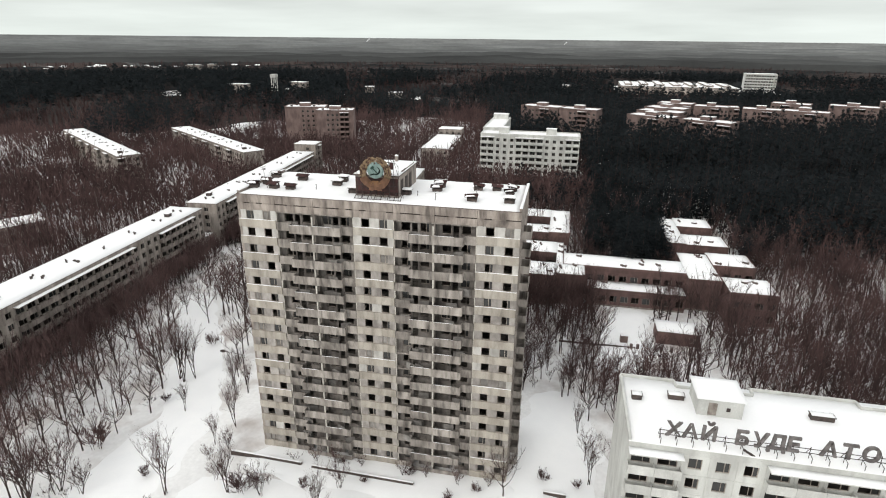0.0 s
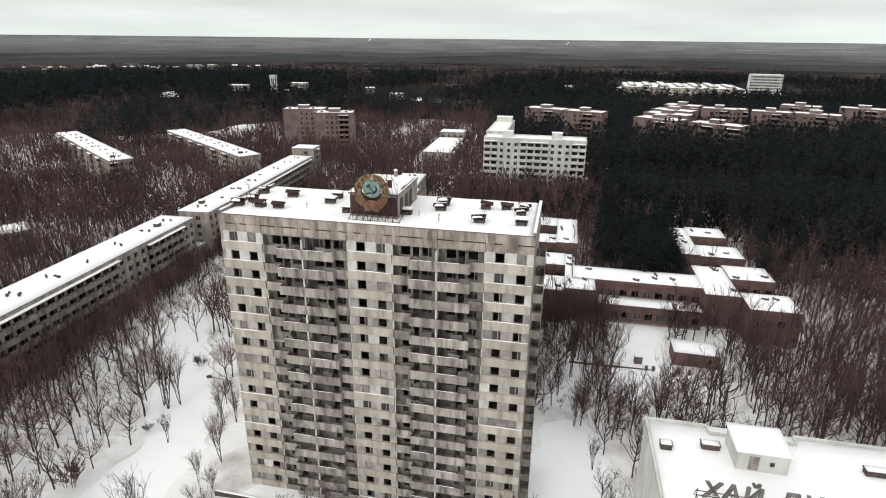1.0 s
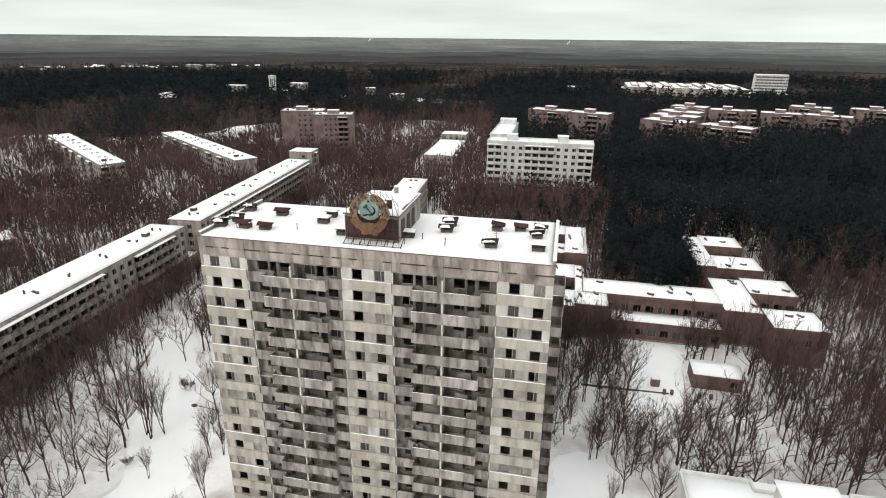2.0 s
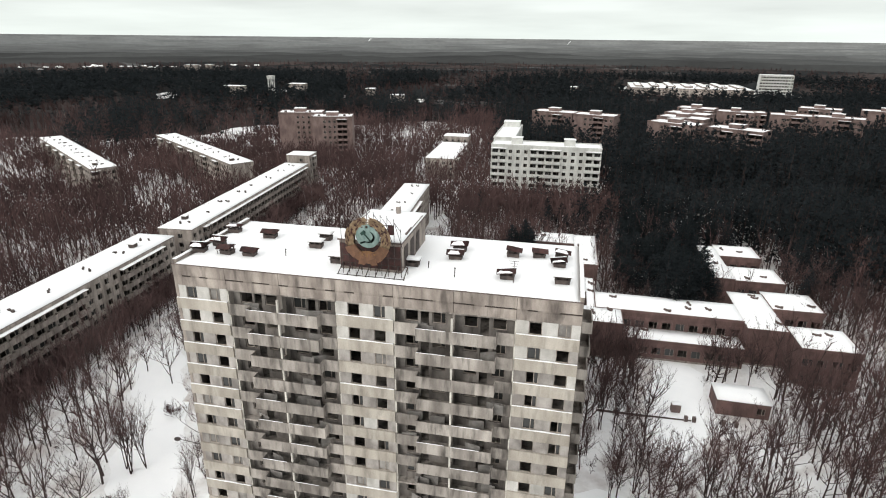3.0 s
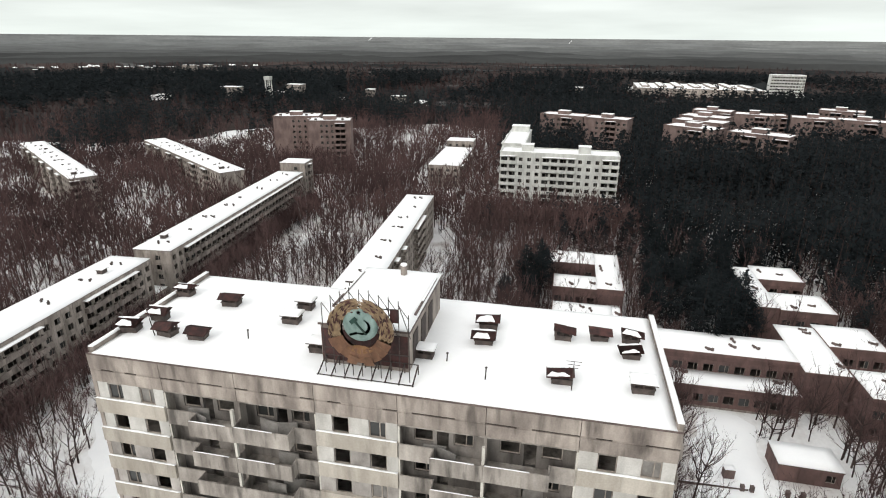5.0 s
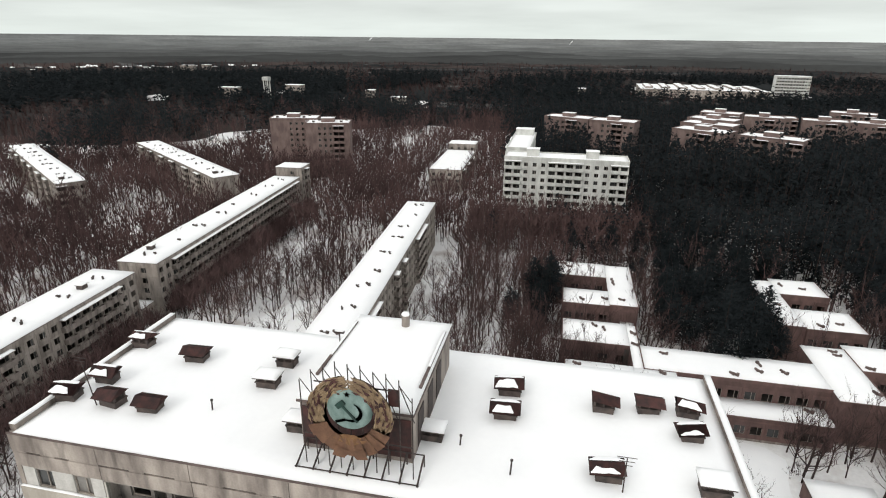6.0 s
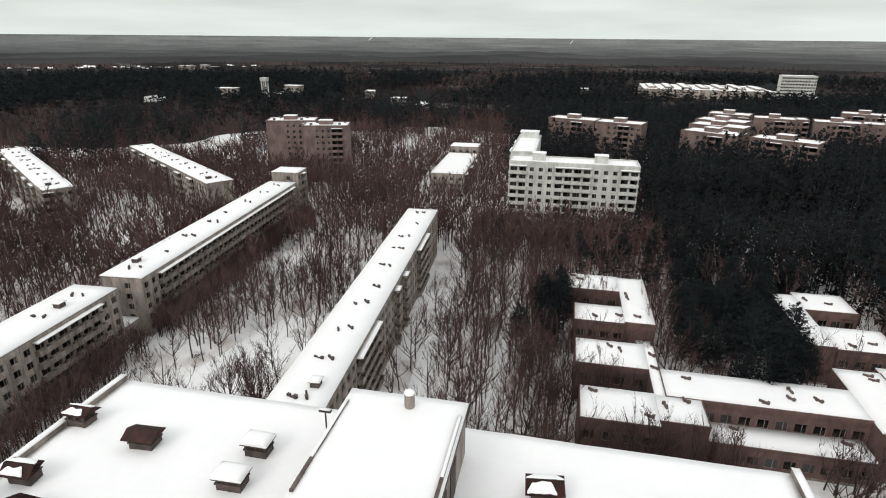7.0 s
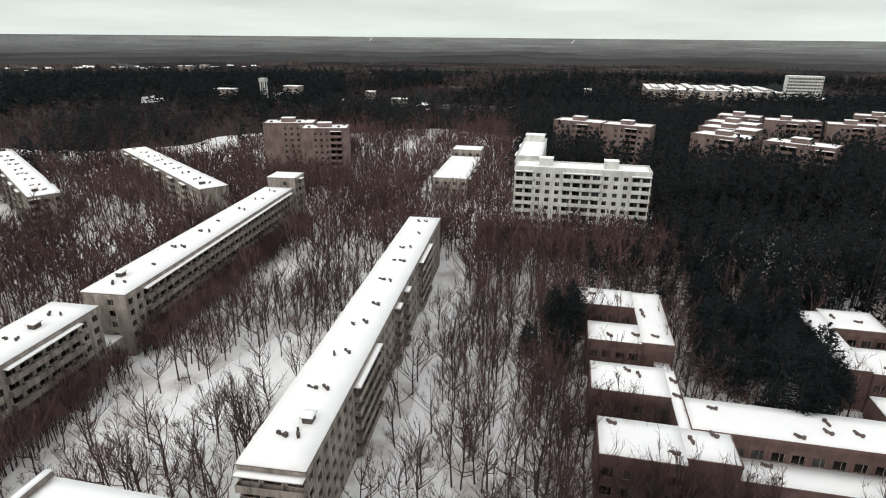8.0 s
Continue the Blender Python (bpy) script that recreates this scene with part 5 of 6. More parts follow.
def pine_arrays(rng, height, whorls, per, full=True):
    """Straight trunk and a ragged rounded crown of drooping needle boughs."""
    wood_v, wood_f, v, f = [], [], [], []
    r = height * 0.011
    for z, rr in ((-0.4, r), (height, r * 0.2)):
        for i in range(3):
            wood_v.append(Vector((rr * math.cos(2.0944 * i), rr * math.sin(2.0944 * i), z)))
    for i in range(3):
        j = (i + 1) % 3
        wood_f += [(i, j, 3 + j), (i, 3 + j, 3 + i)]
    start = rng.uniform(0.3, 0.42) if full else rng.uniform(0.14, 0.26)
    for k in range(whorls):
        u = k / (whorls - 1)
        z = height * (start + (0.98 - start) * u)
        reach = height * 0.20 * (1 - u * u) ** 0.6 * (0.65 + 0.35 * min(1, 4 * u)) * rng.uniform(0.75, 1.15) + 0.4
        for q in range(max(4, int(per * (1 - 0.4 * u)))):
            az = rng.uniform(0, 6.283)
            L = reach * rng.uniform(0.55, 1.2)
            d = Vector((math.cos(az), math.sin(az), 0))
            s = Vector((-math.sin(az), math.cos(az), 0))
            a = Vector((0, 0, z + rng.uniform(-0.5, 0.5)))
            tip = a + d * L + Vector((0, 0, rng.uniform(-0.25, 0.4) * L))
            # a bough of many small needle tufts
            for n in range(7 if full else 2):
                c = a.lerp(tip, rng.uniform(0.25, 1.0)) + s * rng.uniform(-0.3, 0.3) * L + Vector((0, 0, rng.uniform(-0.15, 0.25)))
                e = rng.uniform(0.2, 0.42) if full else rng.uniform(0.6, 1.15)
                b = len(v)
                for w in range(3):
                    v.append(c + Vector((rng.uniform(-1, 1), rng.uniform(-1, 1), rng.uniform(-0.7, 0.9))) * e)
                f.append((b, b + 1, b + 2))
            if full:
                m = a.lerp(tip, 0.55)
                w = L * rng.uniform(0.04, 0.08)
                b = len(v)
                v += [a, m + s * w, tip, m - s * w]
                f += [(b, b + 1, b + 2), (b, b + 2, b + 3)]
    v, f = wound(v, f)
    return wood_v, wood_f, v, f


def mesh_from(name, v, f, mat):
    me = bpy.data.meshes.new(name)
    me.from_pydata([tuple(p) for p in v], [], f)
    me.materials.append(mat)
    return me


def scatter(name, sets, spots, mat, label, category):
    """Many copies of the given vertex and triangle sets joined into one object. spots: x, y, z, turn, scale, height, which."""
    vs, fs, base = [], [], 0
    arr = [(np.array([tuple(p) for p in v], dtype=np.float64), np.array(f, dtype=np.int64)) for v, f in sets]
    for x, y, z, turn, s, sz, which in spots:
        v, f = arr[which]
        c, q = math.cos(turn) * s, math.sin(turn) * s
        out = np.empty_like(v)
        out[:, 0] = v[:, 0] * c - v[:, 1] * q + x
        out[:, 1] = v[:, 0] * q + v[:, 1] * c + y
        out[:, 2] = v[:, 2] * sz + z
        vs.append(out)
        fs.append(f + base)
        base += len(v)
    v, f = np.concatenate(vs), np.concatenate(fs)
    me = bpy.data.meshes.new(name)
    me.vertices.add(len(v))
    me.vertices.foreach_set("co", v.ravel())
    me.loops.add(len(f) * 3)
    me.loops.foreach_set("vertex_index", f.ravel())
    me.polygons.add(len(f))
    me.polygons.foreach_set("loop_start", np.arange(0, len(f) * 3, 3))
    me.update(calc_edges=True)
    me.materials.append(mat)
    return tagged(new(name, me), label, category, kind="stuff")


def round_normals(ob, sets, spots):
    """Needle tufts take the light as part of a rounded crown."""
    arr = []
    for v, f in sets:
        p = np.array([tuple(q) for q in v])
        top = p[:, 2].max()
        d = p - np.array([0.0, 0.0, top * 0.35])
        d[:, 2] *= 0.7
        d += np.random.RandomState(3).normal(0.0, 0.5, d.shape)
        arr.append(d / np.linalg.norm(d, axis=1)[:, None])
    out = []
    for x, y, z, turn, s, sz, which in spots:
        n = arr[which]
        c, q = math.cos(turn), math.sin(turn)
        out.append(np.stack((n[:, 0] * c - n[:, 1] * q, n[:, 0] * q + n[:, 1] * c, n[:, 2]), 1))
    ob.data.normals_split_custom_set_from_vertices(np.concatenate(out))


def wound(v, f):
    """Turn each triangle so that it faces up and out of the crown."""
    out = []
    for a, b, c in f:
        n = (v[b] - v[a]).cross(v[c] - v[a])
        m = (v[a] + v[b] + v[c]) / 3
        out.append((a, b, c) if n.x * m.x + n.y * m.y + n.z * 3.0 > 0 else (a, c, b))
    return v, out


def plant_woods():
    rng = random.Random(17)
    near_bare = [tree_arrays(rng, 10.5, 17, 6, 5, 1.2, 0.019), tree_arrays(rng, 12.0, 19, 6, 5, 1.0, 0.019), tree_arrays(rng, 9.0, 16, 6, 5, 1.5, 0.019), tree_arrays(rng, 12.5, 9, 5, 5, 0.38, 0.018, 3), tree_arrays(rng, 7.0, 6, 6, 5, 0.9, 0.018, 5), tree_arrays(rng, 11.0, 15, 6, 5, 1.3, 0.019)]
    mid_bare = [tree_arrays(rng, h, 8, 4, 3, w, 0.036, 1, False) for h, w in ((10.5, 1.0), (12, 0.8), (13, 0.9), (9.5, 1.3), (12.5, 0.5))]
    low_bare = [tree_arrays(rng, h, 7, 4, 2, w, 0.075, 1, False) for h, w in ((11, 1.0), (12.5, 0.8), (13.5, 0.9), (10, 1.2))]
    near_pine = [pine_arrays(rng, h, 16, 12) for h in (14, 16.0, 17.5, 15)]
    low_pine = [pine_arrays(rng, h, 9, 8, False) for h in (18.5, 20.5, 18, 21.5)]
    mid_rods = [tree_arrays(rng, h, 10, 5, 4, w, 0.027) for h, w in ((11, 1.1), (12.5, 0.9), (13, 1.0), (10, 1.4), (12.5, 0.5))]
    shrub = [tree_arrays(rng, 2.8, 4, 4, 2, 1.2, 0.02, 3, False) for k in range(3)]
    bare_meshes = [(mesh_from("trunk", a, b, BARK), mesh_from("crown", c, d, TWIG)) for a, b, c, d in near_bare]
    pine_meshes = [(mesh_from("trunk", a, b, BARK), mesh_from("crown", c, d, PINE)) for a, b, c, d in near_pine]
    bare, pines, bushes, fringe = [], [], [], []

    def seen(x, y):
        return -1.22 * (y + 8) - 8 < x < 0.53 * (y + 8) + 14

    y = 44.0
    while y < 560:
        step = 3.2 if y < 250 else 3.2 + (y - 250) * 0.006
        x = -1.25 * y - 40
        while x < 0.55 * y + 40:
            px, py = x + rng.uniform(-0.5, 0.5) * step, y + rng.uniform(-0.5, 0.5) * step
            far = math.hypot(px, py)
            x += step * (1 if far < 420 else 1.12)
            if far > 600 or not seen(px, py) or not free(px, py):
                continue
            d = noise.noise((px * 0.03, py * 0.03, 5.0))
            keep = 0.80 + 0.85 * d
            if py < 98 and px > -76:
                keep = 0.05 if px < -48 else 0.2 if px > 0 else 0.1
            elif py < 125 and px < -60:
                keep = 0.46
            elif -2 < px < 45 and 95 <= py < 146:
                keep = 0.66 + 0.7 * d
            elif px < -62 and 120 < py < 240 and px > -112:
                keep = 0.54 + 1.1 * d
            elif -60 < px < -15 and 94 < py < 245:
                keep = 0.82 + 1.0 * d
            if px < -126 and far <= 330:
                keep = 0.82 + 1.0 * noise.noise((px * 0.026, py * 0.026, 6.0))
            if far > 330 and px < -60:
                keep = 0.66 + 1.9 * noise.noise((px * 0.024, py * 0.018, 8.0))
            if far > 395 and px < -215:
                keep = 0.4 + 1.4 * noise.noise((px * 0.024, py * 0.018, 8.0))
            if far > 330 and -215 < px < -60:
                keep = max(keep, 0.72)
            if 5 < px < 36 and 166 < py < 212:
                keep = 0.7 + 0.8 * d
            if rng.random() > keep:
                continue
            (pines if rng.random() < pine_share(px, py) else bare).append((px, py))
        y += step
    # thick growth along the fronts of the long rows
    for k in range(980):
        y = rng.uniform(64, 266)
        x = -110.0 - (y - 62) * 0.048 + rng.uniform(1.0, 6.5)
        if not 162 < y < 168:
            fringe.append((x, y))

    # the thick wood east of the school yard
    for k in range(210):
        x, y = rng.uniform(38, 125), rng.uniform(78, 215)
        if seen(x, y) and free(x, y) and (x > 58 or y < 140):
            bare.append((x, y))

    # tall growth before the white block, and trees along the school front
    for k in range(120):
        bare.append((rng.uniform(-46, 14), rng.uniform(236, 263)))
    for x, y in ((-19, 262), (-17, 258), (-12, 247), (-14, 244), (8, 256), (-38, 240), (33, 186), (31, 190), (33.5, 195), (29, 198), (33, 202), (27, 188), (25, 193), (31, 180), (60, 186), (58, 192), (62, 198), (57, 178), (33, 176), (24, 181)):
        pines.append((x, y))
    for k in range(46):
        x, y = rng.uniform(-17, 36), rng.uniform(136, 144.5)
        if free(x, y):
            bare.append((x, y))
    for k in range(75):
        x, y = rng.uniform(39, 64), rng.uniform(96, 143)
        if free(x, y):
            bare.append((x, y))
    for k in range(46):
        bare.append((rng.uniform(-24, -16), rng.uniform(140, 212)))
    for k in range(11):
        bare.append((rng.uniform(-15, 8), rng.uniform(138.5, 144.0)))
    for k in range(9):
        bare.append((rng.uniform(-12, -1), rng.uniform(158.0, 162.6)))
    for k in range(26):
        bare.append((rng.uniform(-88, -61), rng.uniform(112, 150)))

    def rank(p):
        return math.hypot(p[0] + 20, (p[1] - 85) * 0.8)

    bare.sort(key=rank)
    pines.sort(key=rank)
    for (x, y), meshes, kind in [(p, bare_meshes, 0) for p in bare[:275]] + [(p, pine_meshes, 1) for p in pines[:160]]:
        pick = rng.randrange(len(meshes))
        trunk, crown = meshes[pick]
        words = "dark green pine standing in snow" if kind else ("leafless many-stemmed brown shrub tree standing in snow" if pick == 4 else "leafless dark-brown tree standing in snow")
        t = thing("pine_tree" if kind else "bare_tree", (x, y, ground_z(x, y)), rng.uniform(0, 360), words, "tree", "pines" if kind else "bare trees")
        s = rng.uniform(0.6, 1.12)
        if not kind and y < 98:
            s *= 0.85
        t.scale = (s, s, s * rng.uniform(0.9, 1.1))
        piece("trunk", trunk, t)
        piece("crown", crown, t)
    # trees that stand singly on the open snow: x, y, shape, size
    for x, y, pick, s in ((-74.7, 91.2, 3, 1.15), (-76.2, 92.0, 3, 1.0), (-73.4, 92.6, 3, 0.95), (-90.6, 76.1, 0, 1.0), (-91.5, 86.1, 1, 0.85), (-91.9, 91.7, 5, 0.85), (-90.9, 80.8, 2, 0.95), (-74.6, 80.0, 1, 1.0), (-77.9, 78.7, 5, 0.9), (-76.5, 73.3, 2, 0.95),
                          (-90.5, 71.0, 2, 0.9), (-90.1, 65.9, 0, 1.0), (-75.0, 58.3, 4, 1.5), (-79.0, 56.0, 4, 1.6), (-71.2, 58.8, 4, 0.9), (-57.0, 60.9, 3, 0.95), (-68.1, 81.7, 3, 0.5), (-56.0, 73.0, 3, 0.5), (-55.1, 78.0, 3, 0.8), (-60.5, 87.6, 3, 0.75),
                          (-93.6, 119.5, 5, 0.8), (-93.8, 125.1, 0, 0.85), (-94.4, 131.0, 1, 0.8), (-54.7, 68.8, 4, 0.45), (-50.6, 64.6, 4, 0.5), (6.9, 90.1, 3, 0.55), (8.6, 77.6, 3, 0.7), (4.1, 101.7, 3, 0.6), (-53.0, 72.0, 4, 0.6), (-36.5, 71.8, 4, 0.45), (-33.0, 72.2, 4, 0.5), (-28.5, 72.3, 4, 0.35), (-21.0, 71.9, 4, 0.5), (-17.5, 72.2, 4, 0.4), (-12.0, 71.6, 4, 0.5), (-7.0, 72.4, 4, 0.45)):
        t = thing("bare_tree", (x, y, ground_z(x, y)), rng.uniform(0, 360), "slender leafless many-stemmed tree on open snow" if pick == 3 else "leafless many-stemmed brown shrub tree standing in snow" if pick == 4 else "leafless dark-brown tree standing in snow", "tree", "bare trees")
        t.scale = (s, s, s)
        piece("trunk", bare_meshes[pick][0], t)
        piece("crown", bare_meshes[pick][1], t)

    def spots(points, n, lo, hi):
        out = []
        for x, y in points:
            s = rng.uniform(lo, hi)
            if x > -60 and 190 < y < 236:
                s *= 1.15
            if -50 < x < 20 and 236 <= y < 267:
                s *= 0.95
            if x > 20 and 300 < y < 348:
                s *= 1.06
            out.append((x, y, ground_z(x, y) if y < 300 else 0.0, rng.uniform(0, 6.28), s, s * rng.uniform(0.9, 1.15), rng.randrange(n)))
        return out

    # bushes and slender trees on the open snow before the tower
    bush_v = tree_arrays(rng, 2.6, 7, 7, 6, 1.4, 0.016, 6)
    bush_meshes = (mesh_from("stems", bush_v[0], bush_v[1], BARK), mesh_from("crown", bush_v[2], bush_v[3], TWIG))
    for x, y, s in ((-45.1, 63.1, 1.8), (-63.3, 64.0, 0.9), (-36, 66, 0.8), (6.8, 76.1, 0.7), (1.3, 76.0, 0.9), (-9, 70.8, 0.7), (-20, 72.2, 0.75), (-32, 72.3, 0.7), (-76.8, 68.8, 2.4), (-77.9, 106.4, 1.3), (-74, 84, 0.8), (-58, 58, 0.8), (-27, 69, 0.6), (-13, 68, 0.8)):
        t = thing("bush", (x, y, ground_z(x, y)), rng.uniform(0, 360), "leafless rounded brown bush in deep snow", "bush", "bushes before the tower")
        t.scale = (s, s, s)
        piece("stems", bush_meshes[0], t)
        piece("crown", bush_meshes[1], t)
    rest = bare[275:]
    rodded = spots([p for p in rest if math.hypot(p[0] + 25, p[1] - 100) < 125], 5, 0.8, 1.2)
    mid = spots([p for p in rest if math.hypot(p[0] + 25, p[1] - 100) >= 125 and math.hypot(*p) < 230], 5, 0.8, 1.25) + spots(fringe, 5, 0.42, 0.8)
    low = spots([p for p in rest if math.hypot(p[0] + 25, p[1] - 100) >= 125 and math.hypot(*p) >= 230], 4, 0.85, 1.35)
    low_all, low_dark = low, [q for k, q in enumerate(low) if k % 6]
    wood = spots([p for p in pines[160:] if p[1] < 285], 4, 0.72, 1.0) + spots([p for p in pines[160:] if p[1] >= 285], 4, 1.0, 1.26)
    for name, sets, where, mat, label in (
            ("near_bare_wood_trunks", [q[:2] for q in mid_rods], rodded, BARK, "bare dark-brown trunks and limbs standing in snow"), ("near_bare_wood_twigs", [q[2:] for q in mid_rods], rodded, TWIG, "brown leafless twigs of the nearer woods"),
            ("bare_wood_trunks", [q[:2] for q in mid_bare], mid, BARK, "many bare dark-brown tree trunks standing in snow"), ("bare_wood_twigs", [q[2:] for q in mid_bare], mid, TWIG, "red-brown leafless branches of the woods"),
            ("far_bare_wood_trunks", [q[:2] for q in low_bare], low_dark, BARK, "bare tree trunks of the woods further off"), ("far_bare_wood_twigs", [q[2:] for q in low_bare], low, TWIG, "red-brown leafless branches of the far woods"),
            ("pine_wood_trunks", [q[:2] for q in low_pine], wood, BARK, "dark pine trunks of the wood"), ("pine_wood_boughs", [q[2:] for q in low_pine], wood, PINE, "dark green pine boughs of the wood")):
        ob = scatter(name, sets, where, mat, label, "woods")
        if mat == PINE:
            round_normals(ob, sets, where)
    scatter("pale_trunks", [(a, b) for a, b, c, d in low_bare], [q for k, q in enumerate(low_all) if k % 6 == 0], BIRCH, "pale birch trunks among the far bare trees", "woods")
    # undergrowth, thicker along the house fronts
    for k in range(1250):
        y = rng.uniform(50, 330)
        x = rng.uniform(-1.2 * y - 10, 0.53 * y + 20)
        if k % 4 == 0:
            y = rng.uniform(62, 268)
            x = -108.5 - (y - 62) * 0.045 + rng.uniform(0, 9)
        if not free(x, y) or (y < 98 and -75 < x < 8 and rng.random() < 0.75):
            continue
        s = rng.uniform(0.5, 1.3)
        bushes.append((x, y, ground_z(x, y), rng.uniform(0, 6.28), s, s, rng.randrange(3)))
    scatter("undergrowth_stems", [q[:2] for q in shrub], bushes, BARK, "thin stems of leafless shrubs", "shrubs")
    scatter("undergrowth_twigs", [q[2:] for q in shrub], bushes, TWIG, "leafless brown shrubs in snow", "shrubs")


plant_woods()


# ---- distance ----
def polar_sheet(name, r0, r1, grow, height, mat, label, kind, columns=430):
    """A sheet of far woods between two radii round the start; height(x, y, r) shapes it."""
    rs = [r0]
    while rs[-1] < r1:
        rs.append(rs[-1] + grow(rs[-1]))
    verts, faces = [], []
    for r in rs:
        for i in range(columns + 1):
            a = radians(-60 + 98 * i / columns)
            x, y = r * math.sin(a), r * math.cos(a)
            verts.append((x, y, height(x, y, r)))
    n = columns + 1
    for j in range(len(rs) - 1):
        for i in range(columns):
            faces.append((j * n + i, j * n + i + 1, (j + 1) * n + i + 1, (j + 1) * n + i))
    me = bpy.data.meshes.new(name)
    me.from_pydata(verts, [], faces)
    me.materials.append(mat)
    return tagged(new(name, me), label, "woods", kind=kind)


CLEARINGS = [((-430, 585), (-505, 690), 11), ((-380, 640), (-436, 735), 9), ((-320, 670), (-380, 775), 18), ((-700, 1010), (-760, 1100), 22), ((-40, 640), (-48, 700), 7), ((-150, 600), (-185, 720), 6), ((-250, 640), (-285, 720), 8)]


def clearing(x, y, extra=0.0):
    return any(in_strip(x, y, p0, p1, half + extra) for p0, p1, half in CLEARINGS) or (60 < x < 300 and (776 if x > 205 else 770) < y < 1010)


def canopy(x, y, r):
    """The dark underwood below the far crowns."""
    edge = max(0.0, min(1.0, (r - 545 - 45 * noise.noise((x * 0.011, y * 0.011, 3.0)) + (30 if x < 60 else 0)) / 70))
    h = edge * (8.0 + 3.0 * noise.noise((x * 0.09, y * 0.09, 1.0)) + 3 * noise.noise((x * 0.006, y * 0.004, 7.0)))
    if clearing(x, y, 4.0) or (1430 < r < 1585 and x < -500):
        h = min(h, 0.4)
    return h - 0.5


polar_sheet("far_woods", 480.0, 1580.0, lambda r: 9.0 + (r - 480) * 0.016, canopy, FARWOOD, "dark forest running towards the skyline", "stuff", 300)


def far_pine(rng, h):
    """A distant pine: a ragged crown of broad tufts on a thin stem."""
    v, f = [], []
    for k in range(13):
        u = (k + rng.random()) / 13
        z = h * (0.34 + 0.62 * u)
        reach = h * 0.17 * (1 - u * u) ** 0.5 + 0.3
        az = rng.uniform(0, 6.283)
        c = Vector((math.cos(az) * reach * 0.6, math.sin(az) * reach * 0.6, z))
        e = 0.5 + reach * 0.65
        b = len(v)
        for w in range(3):
            v.append(c + Vector((math.cos(az + 2.1 * w) * e, math.sin(az + 2.1 * w) * e, rng.uniform(-0.7, 0.8) * e)))
        f.append((b, b + 1, b + 2))
    return wound(v, f)


def far_bare(rng, h):
    """A distant leafless tree: a stem and a fan of thin limbs."""
    v, f = [], []
    for k in range(11):
        az = rng.uniform(0, 6.283)
        lean = 0.0 if k == 0 else rng.uniform(0.12, 0.36)
        z0 = 0.0 if k == 0 else h * rng.uniform(0.2, 0.6)
        z1 = h if k == 0 else h * rng.uniform(0.7, 1.0)
        w = 0.3 if k == 0 else 0.22
        side = rng.uniform(0, 6.283)
        s = Vector((math.cos(side) * w, math.sin(side) * w, 0))
        a = Vector((0, 0, z0))
        tip = Vector((math.cos(az) * lean * (z1 - z0), math.sin(az) * lean * (z1 - z0), z1))
        b = len(v)
        v += [a - s, a + s, tip]
        f.append((b, b + 1, b + 2))
    return v, f


def plant_far_woods():
    """Single crowns from the edge of the nearer woods to the last dark ridge."""
    rng = random.Random(23)
    pine_sets = [far_pine(rng, h) for h in (15, 17, 18.5, 16, 20)]
    bare_sets = [far_bare(rng, h) for h in (13, 15, 16, 14)]
    pine_spots, bare_spots = [], []
    r = 505.0
    while r < 1570:
        step = 5.4 + (r - 505) * 0.0062
        n = int(r * radians(86) / step)
        for i in range(n):
            a = radians(-54 + 86 * (i + rng.uniform(-0.5, 0.5)) / n)
            rr = r + rng.uniform(-0.5, 0.5) * step
            x, y = rr * math.sin(a), rr * math.cos(a)
            end = 1180 + 130 * noise.noise((x * 0.0022, y * 0.0022, 2.0)) + 40 * noise.noise((x * 0.012, y * 0.012, 5.0))
            if (rr > end and rng.random() > 0.3) or clearing(x, y):
                continue
            deg = math.degrees(a)
            patch = noise.noise((x * 0.009, y * 0.005, 2.0))
            if deg < -21:
                share = 0.1 + (rr - 570) * 0.005 + 1.0 * patch
            elif deg < -3:
                share = 0.1 + (rr - 600) * 0.0011 + 1.1 * patch
            else:
                share = 0.8 + 0.9 * patch
            gap = 0.55 if rr < 620 and deg < -3 else 0.9
            if rng.random() > gap + 0.5 * patch:
                continue
            s = rng.uniform(0.8, 1.15)
            spot = (x, y, 0.0, rng.uniform(0, 6.28), s, s * rng.uniform(0.9, 1.1))
            if rng.random() < share and rr < end:
                pine_spots.append((*spot, rng.randrange(5)))
            else:
                bare_spots.append((*spot, rng.randrange(4)))
        r += step
    round_normals(scatter("far_pine_crowns", pine_sets, pine_spots, PINE, "dark pine crowns running towards the skyline", "woods"), pine_sets, pine_spots)
    scatter("far_bare_crowns", bare_sets, bare_spots, TWIG, "grey-brown leafless crowns among the far pines", "woods")


plant_far_woods()


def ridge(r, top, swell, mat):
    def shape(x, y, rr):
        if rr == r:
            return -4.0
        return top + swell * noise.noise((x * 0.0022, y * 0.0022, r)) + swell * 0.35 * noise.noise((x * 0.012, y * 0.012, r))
    polar_sheet("backdrop", r, r + 420, lambda q: 40.0 if q < r + 100 else 200.0, shape, mat, "wooded hills towards the skyline, distance haze in their grey colour", "structure", 420)


# nearest ridge first; the haze is in the colours, paler outwards
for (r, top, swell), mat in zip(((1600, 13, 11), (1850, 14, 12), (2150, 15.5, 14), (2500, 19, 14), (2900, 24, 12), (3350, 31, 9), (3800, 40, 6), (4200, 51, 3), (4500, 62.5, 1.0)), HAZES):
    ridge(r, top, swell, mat)


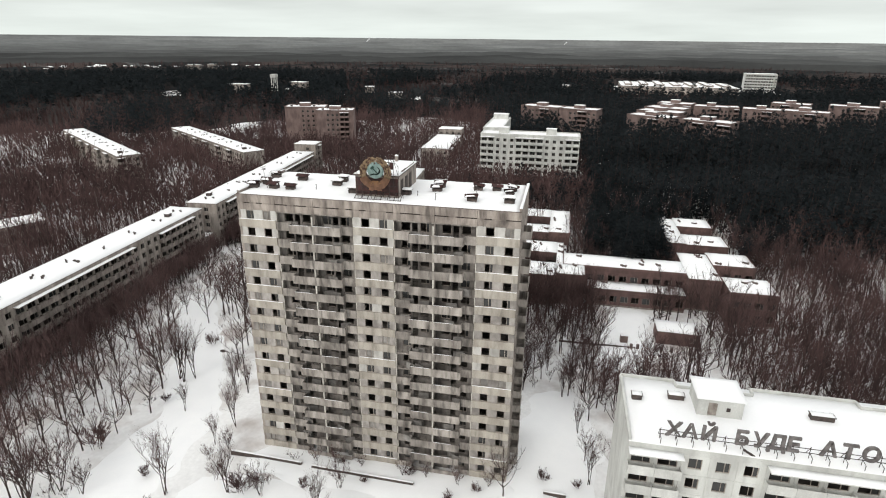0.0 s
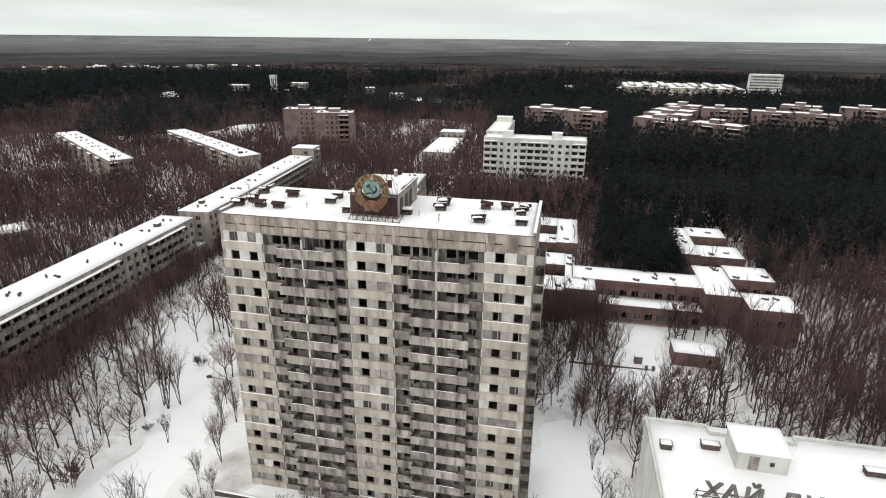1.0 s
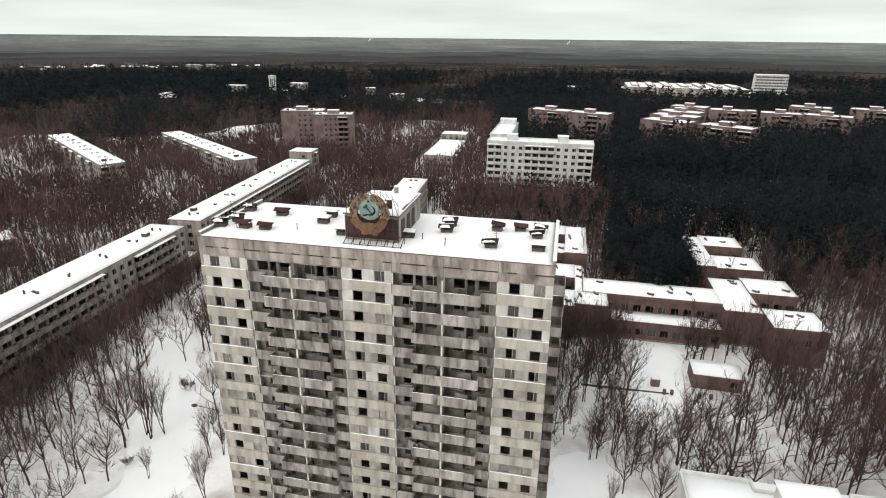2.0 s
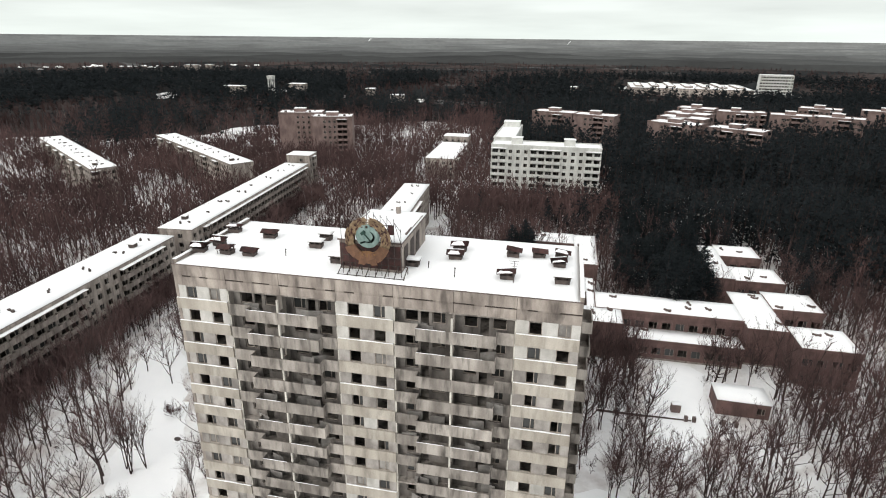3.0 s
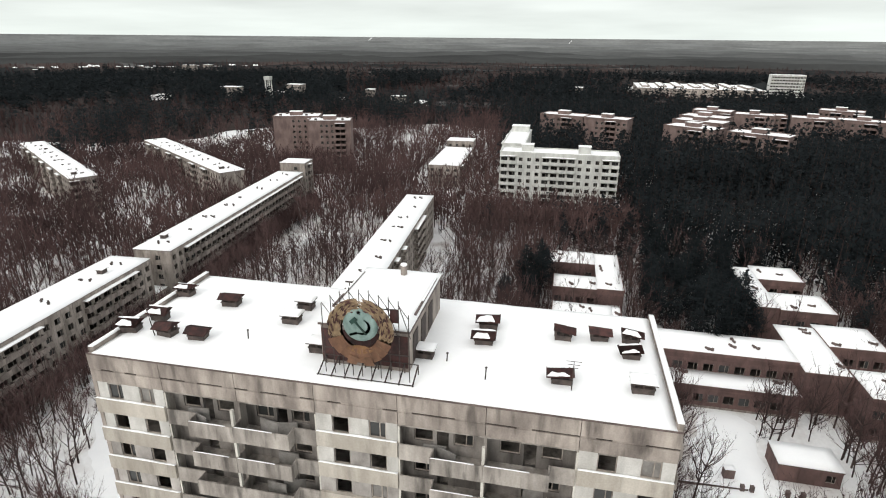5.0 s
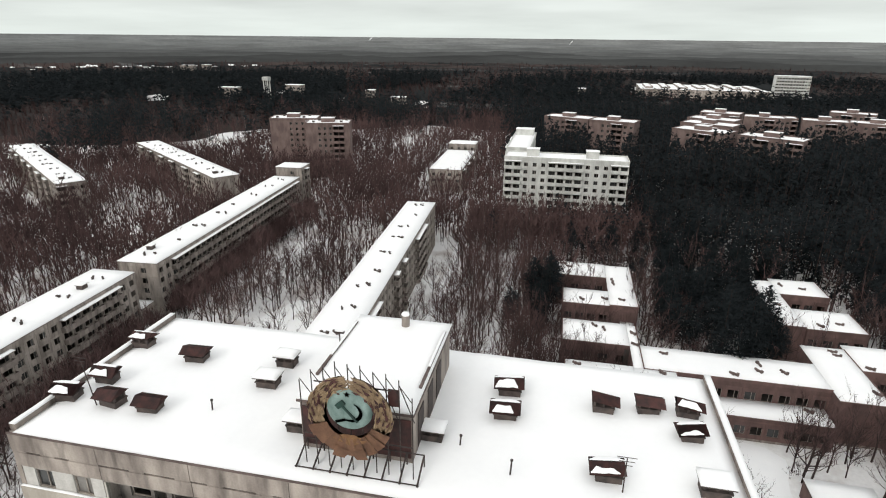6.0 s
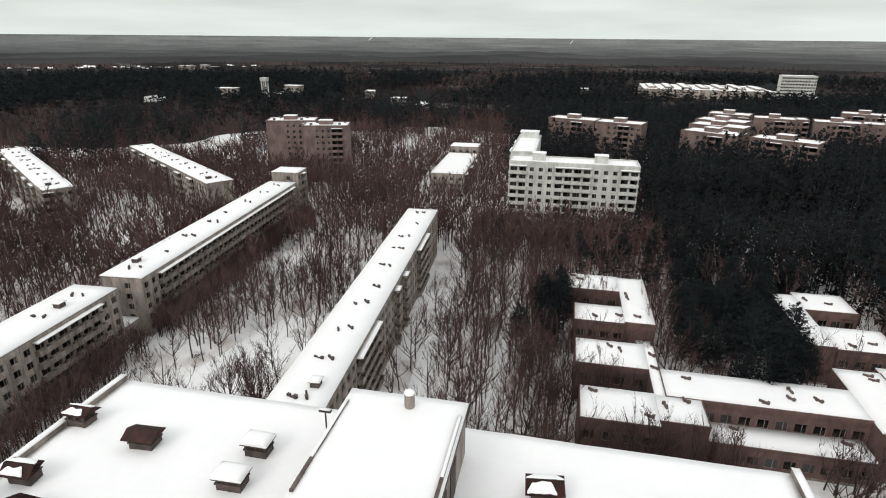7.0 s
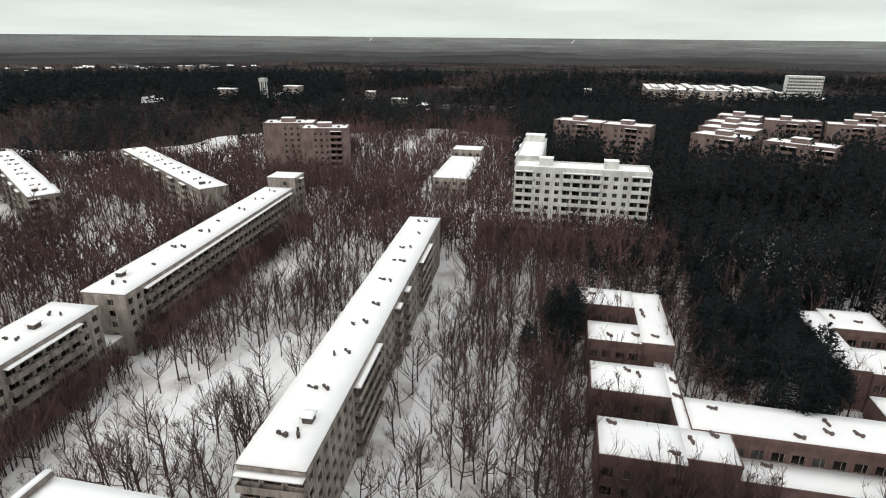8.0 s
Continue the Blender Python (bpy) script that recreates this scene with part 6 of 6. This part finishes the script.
# ---- far village and water tower ----
def village():
    rng = random.Random(8)
    bm = bmesh.new(); box(bm, -7, 7, -4, 4, 0, 4.0)
    wall = mesh_of("wall", bm, GREYHOUSE)
    bm = bmesh.new()
    lo = [bm.verts.new(p) for p in ((-7.8, -4.8, 3.9), (7.8, -4.8, 3.9), (7.8, 4.8, 3.9), (-7.8, 4.8, 3.9))]
    hi = [bm.verts.new(p) for p in ((-7.8, 0, 7.4), (7.8, 0, 7.4))]
    for q in ((lo[0], lo[1], hi[1], hi[0]), (lo[2], lo[3], hi[0], hi[1]), (lo[1], lo[2], hi[1]), (lo[3], lo[0], hi[0]), tuple(lo[::-1])):
        bm.faces.new(q)
    roof = mesh_of("roof", bm, SNOW)
    for k in range(34):
        a = radians(-48 + k * 0.6 + rng.uniform(-0.5, 0.5))
        r = rng.uniform(1330, 1570)
        h = thing("village_house", (r * math.sin(a), r * math.cos(a), 0.8), rng.uniform(-25, 45), "small far-off house with a snow-covered gable roof", "house", "houses of the far village")
        s = rng.uniform(0.5, 0.95)
        h.scale = (s, s, s)
        piece("wall", wall, h)
        piece("roof", roof, h)
    for x, y, w in ((-383, 647, 22), (-331, 700, 20), (-225, 662, 10), (-175, 598, 14), (-720, 1061, 24), (-700, 1090, 14), (-2, 760, 8)):
        hall = thing("far_shed", (x, y, 0), rng.uniform(-10, 20), "low far-off shed with a snowy flat roof", "shed", "sheds in the woods")
        bm = bmesh.new(); box(bm, -w / 2, w / 2, -6, 6, 0, 15.5); part("wall", bm, GREYHOUSE, hall)
        part("roof_snow", snow_sheet(-w / 2 - 0.3, w / 2 + 0.3, -6.3, 6.3, 15.5, 0.4, 3.0, w, 0.1), SNOW, hall)
    w = thing("water_tower", (-318, 610, 0), 0, "pale slender concrete tower rising from the woods", "tower")
    for dx, dy in ((-2.2, -2.2), (2.2, -2.2), (2.2, 2.2), (-2.2, 2.2)):
        bm = bmesh.new(); bar(bm, (dx, dy, 0), (dx, dy, 27), 0.7, 6); part("leg", bm, WHITEHOUSE, w)
    bm = bmesh.new(); box(bm, -3.2, 3.2, -3.2, 3.2, 26.5, 30); part("tank", bm, WHITEHOUSE, w)


village()


def plume(x, y, z, h):
    """A small white column of smoke far off, drifting aside."""
    rng = random.Random(int(h))
    bm = bmesh.new()
    for k in range(9):
        u = k / 8
        bmesh.ops.create_icosphere(bm, subdivisions=1, radius=h * (0.05 + 0.09 * u), matrix=Matrix.Translation((h * 0.75 * u * u + rng.uniform(-2, 2), 0, h * u)) @ Matrix.Diagonal((1, 1, 1.4, 1)))
    bmesh.ops.translate(bm, verts=bm.verts[:], vec=(x, y, z))
    tagged(new("smoke_plume", mesh_of("smoke_plume", bm, SNOW)), "small white smoke plume over the far woods", "smoke")


plume(-1290, 3760, 30, 26)
plume(-38, 3760, 32, 20)
